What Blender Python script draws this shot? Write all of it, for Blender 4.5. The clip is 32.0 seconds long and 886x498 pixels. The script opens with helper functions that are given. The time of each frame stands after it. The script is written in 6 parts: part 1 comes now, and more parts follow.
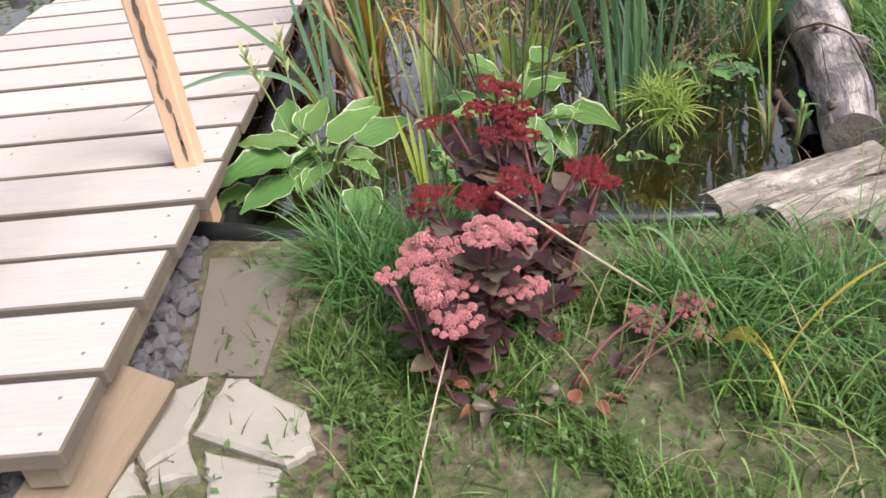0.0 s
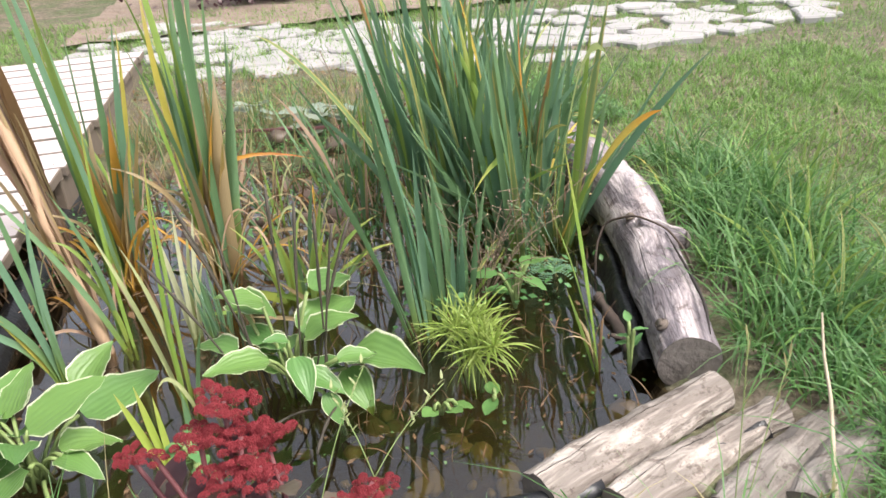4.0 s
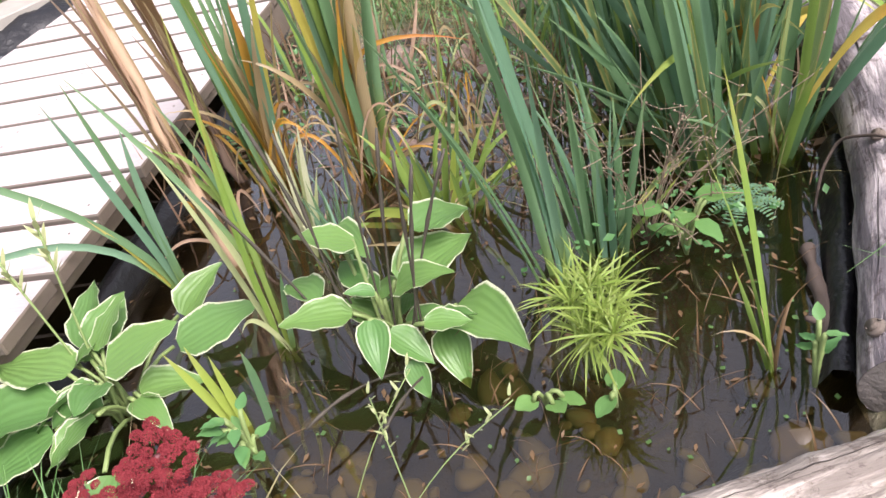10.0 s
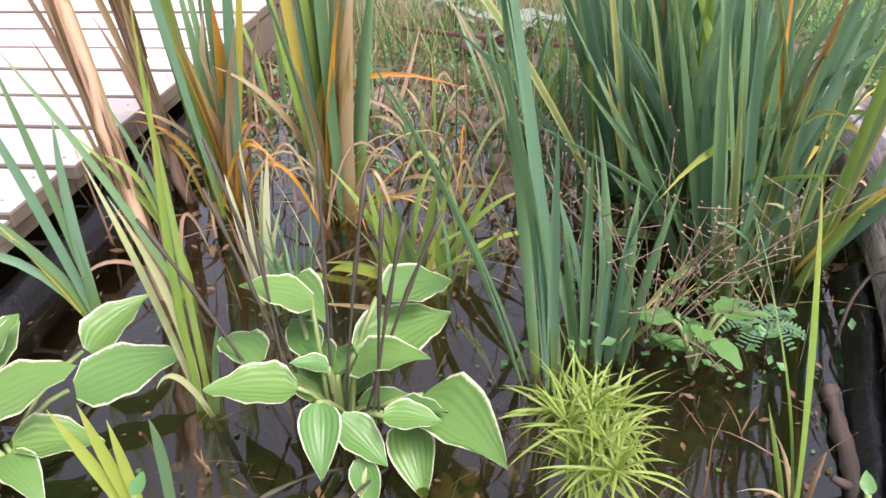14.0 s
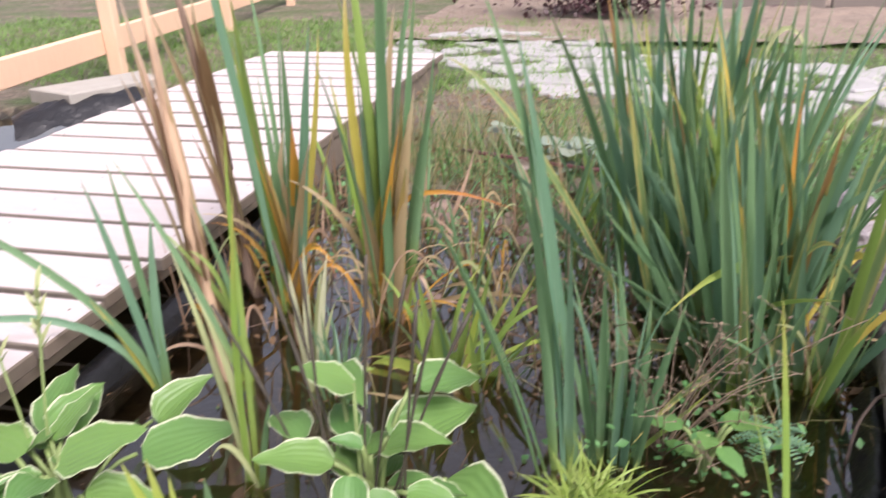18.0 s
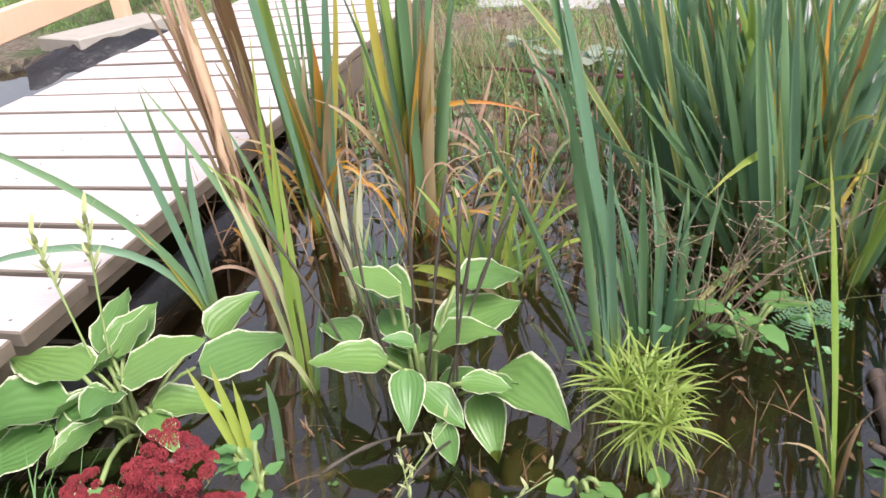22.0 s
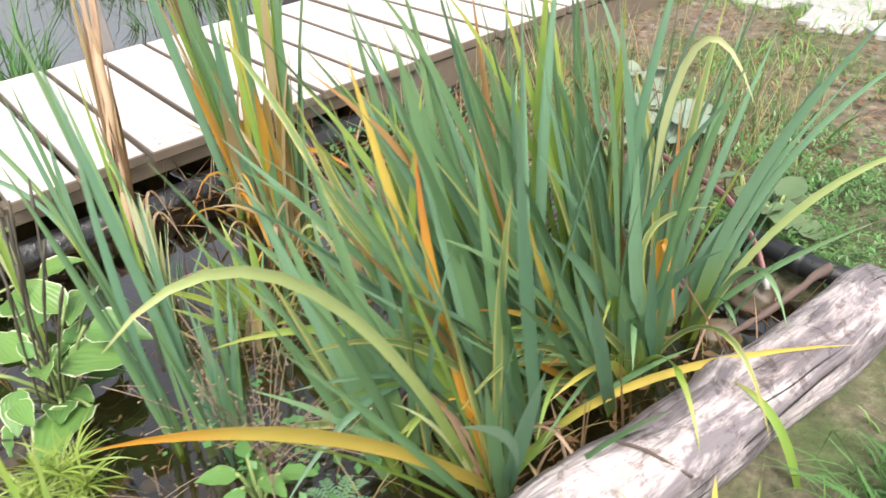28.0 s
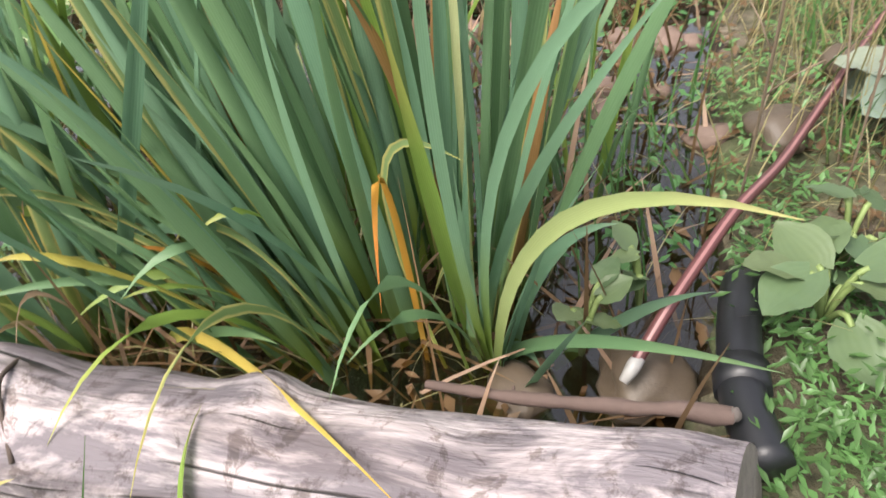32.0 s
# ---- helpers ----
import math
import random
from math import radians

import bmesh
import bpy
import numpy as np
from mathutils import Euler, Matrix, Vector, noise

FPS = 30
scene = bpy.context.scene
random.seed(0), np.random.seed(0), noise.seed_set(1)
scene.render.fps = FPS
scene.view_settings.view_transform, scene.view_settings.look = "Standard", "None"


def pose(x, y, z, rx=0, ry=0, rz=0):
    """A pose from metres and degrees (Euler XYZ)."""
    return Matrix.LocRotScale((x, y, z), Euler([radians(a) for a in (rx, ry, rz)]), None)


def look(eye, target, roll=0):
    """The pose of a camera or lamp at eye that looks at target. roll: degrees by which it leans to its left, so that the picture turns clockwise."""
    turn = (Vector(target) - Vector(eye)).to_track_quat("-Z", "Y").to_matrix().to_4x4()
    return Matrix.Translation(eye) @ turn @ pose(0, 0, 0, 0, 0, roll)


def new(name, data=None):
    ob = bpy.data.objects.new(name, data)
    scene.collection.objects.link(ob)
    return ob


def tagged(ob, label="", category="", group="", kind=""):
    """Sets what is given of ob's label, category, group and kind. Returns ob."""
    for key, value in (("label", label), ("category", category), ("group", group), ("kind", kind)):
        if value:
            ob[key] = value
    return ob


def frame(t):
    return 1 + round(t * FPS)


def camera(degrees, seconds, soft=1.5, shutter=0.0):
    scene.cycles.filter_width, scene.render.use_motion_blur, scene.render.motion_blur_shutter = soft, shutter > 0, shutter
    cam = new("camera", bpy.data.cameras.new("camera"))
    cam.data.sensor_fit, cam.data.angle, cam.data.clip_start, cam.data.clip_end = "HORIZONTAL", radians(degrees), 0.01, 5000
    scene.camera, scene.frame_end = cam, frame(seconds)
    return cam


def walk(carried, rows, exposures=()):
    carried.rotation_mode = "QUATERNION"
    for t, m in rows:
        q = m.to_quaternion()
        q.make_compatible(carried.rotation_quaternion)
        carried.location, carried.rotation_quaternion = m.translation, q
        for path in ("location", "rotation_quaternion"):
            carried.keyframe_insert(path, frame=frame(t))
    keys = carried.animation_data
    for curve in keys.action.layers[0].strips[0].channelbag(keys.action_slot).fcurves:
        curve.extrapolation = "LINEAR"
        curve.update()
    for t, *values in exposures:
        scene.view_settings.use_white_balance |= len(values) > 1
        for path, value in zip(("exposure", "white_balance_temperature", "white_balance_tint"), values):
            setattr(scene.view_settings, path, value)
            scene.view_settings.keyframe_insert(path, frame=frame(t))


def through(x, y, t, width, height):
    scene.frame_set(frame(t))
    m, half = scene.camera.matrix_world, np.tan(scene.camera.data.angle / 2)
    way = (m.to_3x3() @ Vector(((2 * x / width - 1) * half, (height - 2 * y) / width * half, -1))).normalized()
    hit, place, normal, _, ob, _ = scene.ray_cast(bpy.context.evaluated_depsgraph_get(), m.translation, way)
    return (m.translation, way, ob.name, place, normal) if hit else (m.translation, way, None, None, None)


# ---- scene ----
cam = camera(60.74, 32.0, 1.5, 0.35)
PATH = [
    (0, (0.0809, -0.1961, 0.7741), (-0.0012, 1.4654, -0.3361), -6.54),
    (0.5, (0.0415, -0.1378, 0.7790), (0.0530, 1.5123, -0.3511), -7.91),
    (1, (0.0463, -0.1040, 0.7693), (0.1627, 1.5376, -0.3672), -6.47),
    (1.5, (0.1070, -0.0477, 0.7754), (0.2407, 1.6327, -0.3009), -6.09),
    (2, (0.1692, -0.0182, 0.7862), (0.3015, 1.6899, -0.2458), -7.97),
    (2.5, (0.2046, 0.0323, 0.7849), (0.4308, 1.7325, -0.2438), -8.10),
    (3, (0.2052, 0.1083, 0.7960), (0.5778, 1.8054, -0.1946), -6.70),
    (3.5, (0.2150, 0.1622, 0.8127), (0.6358, 1.8991, -0.0852), -3.99),
    (5.5, (0.3346, 0.3199, 0.7655), (0.4735, 2.1279, -0.0783), -10.30),
    (6, (0.3351, 0.3385, 0.7704), (0.5646, 2.1280, -0.0927), -12.96),
    (6.5, (0.3283, 0.3503, 0.7682), (0.6783, 2.1114, -0.1127), -13.06),
    (7, (0.3218, 0.3649, 0.7617), (0.6773, 2.1137, -0.1413), -12.04),
    (7.5, (0.3262, 0.3937, 0.7417), (0.5811, 2.1480, -0.1844), -10.91),
    (8, (0.3899, 0.4475, 0.7343), (0.5465, 2.1922, -0.2309), -8.54),
    (8.5, (0.4660, 0.4943, 0.7452), (0.4182, 2.1765, -0.3356), -8.68),
    (9, (0.5145, 0.5256, 0.7827), (0.2590, 2.1150, -0.4041), -12.40),
    (9.5, (0.5265, 0.5282, 0.7845), (0.1977, 2.1255, -0.3733), -14.88),
    (10, (0.5202, 0.5266, 0.7848), (0.1169, 2.1091, -0.3696), -14.80),
    (10.5, (0.4977, 0.5461, 0.7670), (0.1073, 2.1336, -0.3850), -14.29),
    (11, (0.4641, 0.5788, 0.7245), (0.0796, 2.1908, -0.3952), -12.85),
    (11.5, (0.4231, 0.6161, 0.7088), (-0.0079, 2.2220, -0.4026), -10.74),
    (12, (0.3865, 0.6489, 0.7106), (-0.0301, 2.2635, -0.3938), -9.48),
    (12.5, (0.3606, 0.6896, 0.7280), (0.0338, 2.3443, -0.3469), -9.13),
    (13, (0.3622, 0.7121, 0.7221), (0.1047, 2.4012, -0.3174), -8.94),
    (13.5, (0.3984, 0.7089, 0.7133), (0.1954, 2.3940, -0.3447), -4.47),
    (14, (0.4372, 0.6851, 0.7158), (0.1884, 2.3601, -0.3483), -2.25),
    (14.5, (0.4554, 0.6634, 0.7367), (0.0834, 2.3744, -0.2298), -4.82),
    (15, (0.4675, 0.6369, 0.7518), (0.0733, 2.4117, -0.0815), -5.12),
    (15.5, (0.4807, 0.6164, 0.7704), (0.1205, 2.4468, 0.0493), -5.79),
    (17.5, (0.5499, 0.5929, 0.7924), (0.2429, 2.4349, 0.0762), -2.09),
    (18, (0.4988, 0.5729, 0.7658), (0.0712, 2.3559, -0.0330), -1.50),
    (18.5, (0.4531, 0.5481, 0.7427), (-0.1764, 2.2152, -0.1654), -1.69),
    (19, (0.4099, 0.5508, 0.7020), (-0.4106, 2.0989, -0.2626), -1.23),
    (19.5, (0.4103, 0.5593, 0.6916), (-0.4964, 2.0294, -0.3169), -4.67),
    (20, (0.4163, 0.5582, 0.6847), (-0.4309, 2.0465, -0.3483), -5.92),
    (20.5, (0.4324, 0.5635, 0.6881), (-0.2941, 2.1139, -0.3456), -7.03),
    (21, (0.4479, 0.5650, 0.6982), (-0.1274, 2.1703, -0.3467), -6.50),
    (21.5, (0.4549, 0.5597, 0.7124), (-0.0155, 2.2209, -0.2971), -5.41),
    (22, (0.4689, 0.5309, 0.7281), (0.0132, 2.2319, -0.2201), -5.81),
    (22.5, (0.5028, 0.4593, 0.7359), (0.0525, 2.1652, -0.2060), -9.64),
    (23, (0.5669, 0.4106, 0.7149), (0.1867, 2.0972, -0.2905), -11.17),
    (23.5, (0.6887, 0.3486, 0.7154), (0.3789, 2.0298, -0.3227), -7.57),
    (24, (0.8187, 0.2923, 0.7266), (0.4803, 1.9473, -0.3441), -6.56),
    (24.5, (0.9101, 0.3493, 0.7339), (0.5840, 1.9851, -0.3696), -10.75),
    (25, (1.0130, 0.4803, 0.7630), (0.6490, 2.1184, -0.3252), -5.58),
    (25.5, (1.0940, 0.5854, 0.7987), (0.4353, 2.1404, -0.2729), -9.42),
    (27.5, (1.3736, 1.0912, 0.9094), (0.1149, 2.2316, -0.1466), -6.69),
    (28, (1.4379, 1.3092, 0.9256), (0.0974, 2.3142, -0.1667), -5.28),
    (28.5, (1.4494, 1.5031, 0.8992), (0.0393, 2.3868, -0.2100), -9.36),
    (29, (1.4546, 1.6871, 0.8364), (-0.0130, 2.5402, -0.2211), -10.50),
    (29.5, (1.4933, 1.8674, 0.7780), (-0.1110, 2.5689, -0.1884), -10.48),
    (30, (1.5181, 2.0129, 0.7450), (-0.1629, 2.4515, -0.2458), -9.42),
    (30.5, (1.4796, 2.1359, 0.6953), (-0.2178, 2.4068, -0.3270), -9.07),
    (31, (1.4454, 2.2250, 0.6590), (-0.2274, 2.3134, -0.4336), -9.32),
    (31.5, (1.4303, 2.3123, 0.6349), (-0.1940, 2.1905, -0.5256), -4.64),
    (32, (1.4156, 2.3955, 0.6270), (-0.1062, 2.0434, -0.6221), -6.57),
]
walk(cam, [(t, look(eye, target, roll)) for t, eye, target, roll in PATH], [(0.0, 1.1, 6600, 13), (3.0, 1.45, 6600, 13), (7.0, 1.45, 6500, 12), (10.0, 1.46, 6400, 20), (15.0, 1.5, 6400, 22), (20.0, 1.15, 6400, 22), (22.0, 1.38, 6400, 18), (25.0, 1.56, 6550, 18), (28.0, 1.55, 6650, 10), (30.0, 1.36, 6700, 9), (32.0, 1.45, 6700, 13)])

# ---- world and light ----
world = bpy.data.worlds.new("sky")
scene.world = world
world.use_nodes = True
wn = world.node_tree
sky = wn.nodes.new("ShaderNodeTexSky")
sky.sky_type = "NISHITA"
sky.sun_disc = False
sky.sun_elevation = radians(57)
sky.sun_rotation = radians(126)
sky.dust_density = 4.0
haze = wn.nodes.new("ShaderNodeHueSaturation")
haze.inputs["Saturation"].default_value = 0.4
wn.links.new(sky.outputs[0], haze.inputs["Color"])
wn.links.new(haze.outputs[0], wn.nodes["Background"].inputs[0])
wn.nodes["Background"].inputs[1].default_value = 0.125
sun = new("sun", bpy.data.lights.new("sun", "SUN"))
sun.data.energy = 2.0
sun.data.angle = radians(28)
sun.data.color = (1.0, 0.96, 0.9)
sun.matrix_world = look((2.4, 0.0, 4.2), (0.2, 1.6, 0.0))


# ---- materials ----
def mat(name):
    m = bpy.data.materials.new(name)
    m.use_nodes = True
    nt = m.node_tree
    b = nt.nodes["Principled BSDF"]
    return m, nt, b


def node(nt, kind, **at):
    n = nt.nodes.new(kind)
    for key, value in at.items():
        n.inputs[key].default_value = value
    return n


def ramp(nt, fac, stops):
    n = nt.nodes.new("ShaderNodeValToRGB")
    e = n.color_ramp.elements
    while len(e) < len(stops):
        e.new(0.5)
    for k, (p, c) in enumerate(stops):
        e[k].position = p
        e[k].color = (*c, 1)
    nt.links.new(fac, n.inputs[0])
    return n.outputs[0]


def mixc(nt, fac, a, b, blend="MIX"):
    n = nt.nodes.new("ShaderNodeMix")
    n.data_type = "RGBA"
    n.blend_type = blend
    for sock, v in ((n.inputs[0], fac), (n.inputs[6], a), (n.inputs[7], b)):
        if isinstance(v, (int, float)):
            sock.default_value = v
        elif isinstance(v, tuple):
            sock.default_value = (*v, 1)
        else:
            nt.links.new(v, sock)
    return n.outputs[2]


def calc(nt, op, a, b=0.0, c=0.0):
    n = nt.nodes.new("ShaderNodeMath")
    n.operation = op
    for sock, v in zip(n.inputs, (a, b, c)):
        if isinstance(v, (int, float)):
            sock.default_value = v
        else:
            nt.links.new(v, sock)
    return n.outputs[0]


def noisy(nt, scale, detail=4.0, rough=0.6, stretch=None, coord="Object"):
    tc = nt.nodes.new("ShaderNodeTexCoord")
    out = tc.outputs[coord]
    if stretch:
        mp = nt.nodes.new("ShaderNodeMapping")
        mp.inputs["Scale"].default_value = stretch
        nt.links.new(out, mp.inputs[0])
        out = mp.outputs[0]
    n = node(nt, "ShaderNodeTexNoise", Scale=scale, Detail=detail, Roughness=rough)
    nt.links.new(out, n.inputs["Vector"])
    return n.outputs["Fac"]


def bump(nt, b, height, strength=0.4, distance=0.004):
    n = node(nt, "ShaderNodeBump", Strength=strength, Distance=distance)
    nt.links.new(height, n.inputs["Height"])
    nt.links.new(n.outputs[0], b.inputs["Normal"])


def uvs(nt):
    u = nt.nodes.new("ShaderNodeUVMap")
    s = nt.nodes.new("ShaderNodeSeparateXYZ")
    nt.links.new(u.outputs[0], s.inputs[0])
    return s.outputs[0], s.outputs[1]


def rand(nt):
    return nt.nodes.new("ShaderNodeObjectInfo").outputs["Random"]


def leafy(m, nt, b, colour, through=0.36, rough=0.4):
    """Colour into a leaf shader with some light passing through the blade."""
    nt.links.new(colour, b.inputs["Base Color"])
    b.inputs["Roughness"].default_value = rough
    b.inputs["Specular IOR Level"].default_value = 0.4
    t = nt.nodes.new("ShaderNodeBsdfTranslucent")
    nt.links.new(colour, t.inputs[0])
    mx = nt.nodes.new("ShaderNodeMixShader")
    mx.inputs[0].default_value = through
    nt.links.new(b.outputs[0], mx.inputs[1])
    nt.links.new(t.outputs[0], mx.inputs[2])
    nt.links.new(mx.outputs[0], nt.nodes["Material Output"].inputs[0])
    return m


def blade_material(name, base, mid, tip, vary, stripes=0.25, island=False, rim=None):
    """Strap leaf: colour from foot to tip, fine stripes along it, each leaf a little different."""
    m, nt, b = mat(name)
    u, v = uvs(nt)
    r = nt.nodes.new("ShaderNodeNewGeometry").outputs["Random Per Island"] if island else rand(nt)
    along = calc(nt, "ADD", v, calc(nt, "MULTIPLY", calc(nt, "SUBTRACT", r, 0.5), 0.25))
    c = ramp(nt, along, [(0.0, base), (0.22, mid), (0.78, mid), (1.0, tip)])
    c = mixc(nt, calc(nt, "MULTIPLY", r, 0.9), c, mixc(nt, 1.0, c, vary, "MULTIPLY"))
    st = calc(nt, "SINE", calc(nt, "MULTIPLY", u, 55.0))
    c = mixc(nt, calc(nt, "MULTIPLY_ADD", st, stripes * 0.5, stripes * 0.5), c, mixc(nt, 1.0, c, (0.62, 0.68, 0.6), "MULTIPLY"))
    if rim:
        edge = calc(nt, "ABSOLUTE", calc(nt, "MULTIPLY_ADD", u, 2.0, -1.0))
        edge = calc(nt, "ADD", edge, calc(nt, "MULTIPLY_ADD", noisy(nt, 18.0, 3.0), 0.9, -0.45))
        c = mixc(nt, ramp(nt, edge, [(0.5, (0, 0, 0)), (0.75, (1, 1, 1))]), c, rim)
    n = noisy(nt, 22.0, 3.0)
    c = mixc(nt, calc(nt, "MULTIPLY", n, 0.4), c, mixc(nt, 1.0, c, (0.62, 0.66, 0.55), "MULTIPLY"))
    bump(nt, b, st, 0.15, 0.001)
    return leafy(m, nt, b, c)


iris_green = blade_material("iris_green", (0.2, 0.28, 0.05), (0.175, 0.3, 0.15), (0.225, 0.33, 0.165), (0.66, 0.74, 0.7))
iris_blue = blade_material("iris_blue", (0.2, 0.29, 0.06), (0.185, 0.32, 0.2), (0.235, 0.345, 0.22), (0.66, 0.76, 0.76))
iris_lime = blade_material("iris_lime", (0.26, 0.34, 0.07), (0.27, 0.38, 0.1), (0.42, 0.4, 0.13), (0.85, 0.95, 0.7))
iris_yellow = blade_material("iris_yellow", (0.25, 0.26, 0.06), (0.5, 0.44, 0.1), (0.6, 0.5, 0.25), (0.9, 0.85, 0.7))
iris_orange = blade_material("iris_orange", (0.3, 0.27, 0.06), (0.62, 0.36, 0.06), (0.58, 0.24, 0.07), (0.95, 0.8, 0.8))
lime_shoot = blade_material("lime_shoot", (0.34, 0.42, 0.1), (0.42, 0.5, 0.11), (0.5, 0.52, 0.16), (0.9, 0.95, 0.8), 0.4)
cream_shoot = blade_material("cream_shoot", (0.4, 0.46, 0.2), (0.62, 0.62, 0.42), (0.68, 0.66, 0.48), (0.9, 0.9, 0.85), 0.5)
iris_flame = blade_material("iris_flame", (0.3, 0.34, 0.07), (0.56, 0.42, 0.09), (0.62, 0.3, 0.06), (0.95, 0.85, 0.8))
iris_sun = blade_material("iris_sun", (0.24, 0.31, 0.06), (0.6, 0.46, 0.11), (0.72, 0.33, 0.05), (0.97, 0.92, 0.85), 0.3)
iris_pale = blade_material("iris_pale", (0.22, 0.31, 0.08), (0.4, 0.46, 0.2), (0.56, 0.5, 0.24), (0.9, 0.95, 0.85), 0.35)
iris_rust = blade_material("iris_rust", (0.2, 0.2, 0.06), (0.42, 0.24, 0.1), (0.5, 0.27, 0.12), (0.8, 0.75, 0.7))
iris_edge = blade_material("iris_edge", (0.26, 0.32, 0.08), (0.2, 0.29, 0.12), (0.42, 0.36, 0.12), (0.8, 0.85, 0.75), 0.25, False, (0.42, 0.39, 0.14))
dry_straw = blade_material("dry_straw", (0.33, 0.22, 0.11), (0.5, 0.38, 0.22), (0.56, 0.46, 0.32), (0.8, 0.75, 0.7), 0.4)
dry_brown = blade_material("dry_brown", (0.13, 0.075, 0.04), (0.25, 0.15, 0.08), (0.3, 0.2, 0.12), (0.7, 0.7, 0.7), 0.4)
cream_blade = blade_material("cream_blade", (0.3, 0.36, 0.14), (0.5, 0.52, 0.28), (0.6, 0.6, 0.38), (0.85, 0.9, 0.8), 0.5)
papyrus_green = blade_material("papyrus_green", (0.28, 0.34, 0.08), (0.3, 0.38, 0.09), (0.42, 0.43, 0.17), (0.8, 0.95, 0.7))
grass_long = blade_material("grass_long", (0.15, 0.2, 0.06), (0.135, 0.275, 0.085), (0.23, 0.34, 0.14), (0.4, 0.56, 0.52), 0.2, True)
grass_short = blade_material("grass_short", (0.1, 0.14, 0.04), (0.12, 0.2, 0.05), (0.2, 0.27, 0.08), (0.6, 0.75, 0.6), 0.1, True)
grass_lawn = blade_material("grass_lawn", (0.14, 0.21, 0.05), (0.23, 0.385, 0.1), (0.33, 0.43, 0.15), (0.5, 0.64, 0.52), 0.1, True)
grass_dry = blade_material("grass_dry", (0.3, 0.26, 0.12), (0.42, 0.36, 0.2), (0.5, 0.43, 0.27), (0.7, 0.75, 0.6), 0.2, True)


def hosta_material(name, green, rim, rim_at, ribs=1.0):
    m, nt, b = mat(name)
    u, v = uvs(nt)
    r = rand(nt)
    edge = calc(nt, "ABSOLUTE", calc(nt, "MULTIPLY_ADD", u, 2.0, -1.0))
    wob = calc(nt, "MULTIPLY_ADD", noisy(nt, 30.0, 3.0), 0.16, -0.08)
    white = calc(nt, "SMOOTH_MIN", 1.0, calc(nt, "MAXIMUM", 0.0, calc(nt, "MULTIPLY", calc(nt, "SUBTRACT", calc(nt, "ADD", edge, wob), rim_at), 16.0)), 0.1)
    vein = calc(nt, "SINE", calc(nt, "MULTIPLY_ADD", edge, 24.0, calc(nt, "MULTIPLY", v, 5.0)))
    g = mixc(nt, calc(nt, "MULTIPLY", r, 0.8), green, mixc(nt, 1.0, green, (0.6, 0.78, 0.9), "MULTIPLY"))
    g = mixc(nt, calc(nt, "MULTIPLY_ADD", vein, 0.05 * ribs, 0.05 * ribs), g, mixc(nt, 1.0, g, (0.7, 0.76, 0.6), "MULTIPLY"))
    g = mixc(nt, calc(nt, "MULTIPLY", noisy(nt, 9.0), 0.5), g, mixc(nt, 1.0, g, (1.25, 1.1, 0.8), "MULTIPLY"))
    c = mixc(nt, white, g, rim)
    bump(nt, b, vein, 0.12 * ribs, 0.003)
    return leafy(m, nt, b, c, 0.32, 0.36)


hosta_leaf = hosta_material("hosta_leaf", (0.14, 0.265, 0.075), (0.6, 0.63, 0.44), 0.895, 1.4)
plain_leaf = hosta_material("plain_leaf", (0.13, 0.26, 0.08), (0.16, 0.3, 0.1), 0.97)
pale_leaf = hosta_material("pale_leaf", (0.27, 0.32, 0.26), (0.32, 0.36, 0.3), 0.97, 0.4)
mallow_leaf = hosta_material("mallow_leaf", (0.145, 0.2, 0.1), (0.19, 0.245, 0.135), 0.97, 0.4)
weed_leaf = hosta_material("weed_leaf", (0.13, 0.27, 0.09), (0.14, 0.29, 0.1), 0.97, 0.3)
clover_leaf = hosta_material("clover_leaf", (0.09, 0.17, 0.05), (0.1, 0.19, 0.06), 0.97, 0.3)
sedum_leaf = hosta_material("sedum_leaf", (0.085, 0.04, 0.046), (0.115, 0.05, 0.055), 0.93, 0.15)
sedum_old_leaf = hosta_material("sedum_old_leaf", (0.24, 0.09, 0.06), (0.3, 0.17, 0.09), 0.8, 0.3)


def plain(name, colour, rough=0.7, vary=0.35, scale=14.0, relief=0.3, stretch=None, dark=0.55, depth=0.004, island=False):
    """Solid stuff with mottling at two scales and relief."""
    m, nt, b = mat(name)
    n1, n2 = noisy(nt, scale, 5.0, 0.65, stretch), noisy(nt, scale * 0.22, 3.0, 0.6, stretch)
    c = mixc(nt, calc(nt, "MULTIPLY", n1, vary * 2), colour, mixc(nt, 1.0, colour, (dark, dark, dark), "MULTIPLY"))
    c = mixc(nt, calc(nt, "MULTIPLY", n2, vary), c, mixc(nt, 1.0, c, (dark * 1.1, dark * 1.05, dark), "MULTIPLY"))
    c = mixc(nt, calc(nt, "MULTIPLY", nt.nodes.new("ShaderNodeNewGeometry").outputs["Random Per Island"] if island else rand(nt), vary * (1.8 if island else 1.0)), c, mixc(nt, 1.0, c, (0.62, 0.56, 0.56) if island else (0.72, 0.74, 0.76), "MULTIPLY"))
    nt.links.new(c, b.inputs["Base Color"])
    b.inputs["Roughness"].default_value = rough
    bump(nt, b, n1, relief, depth)
    return m


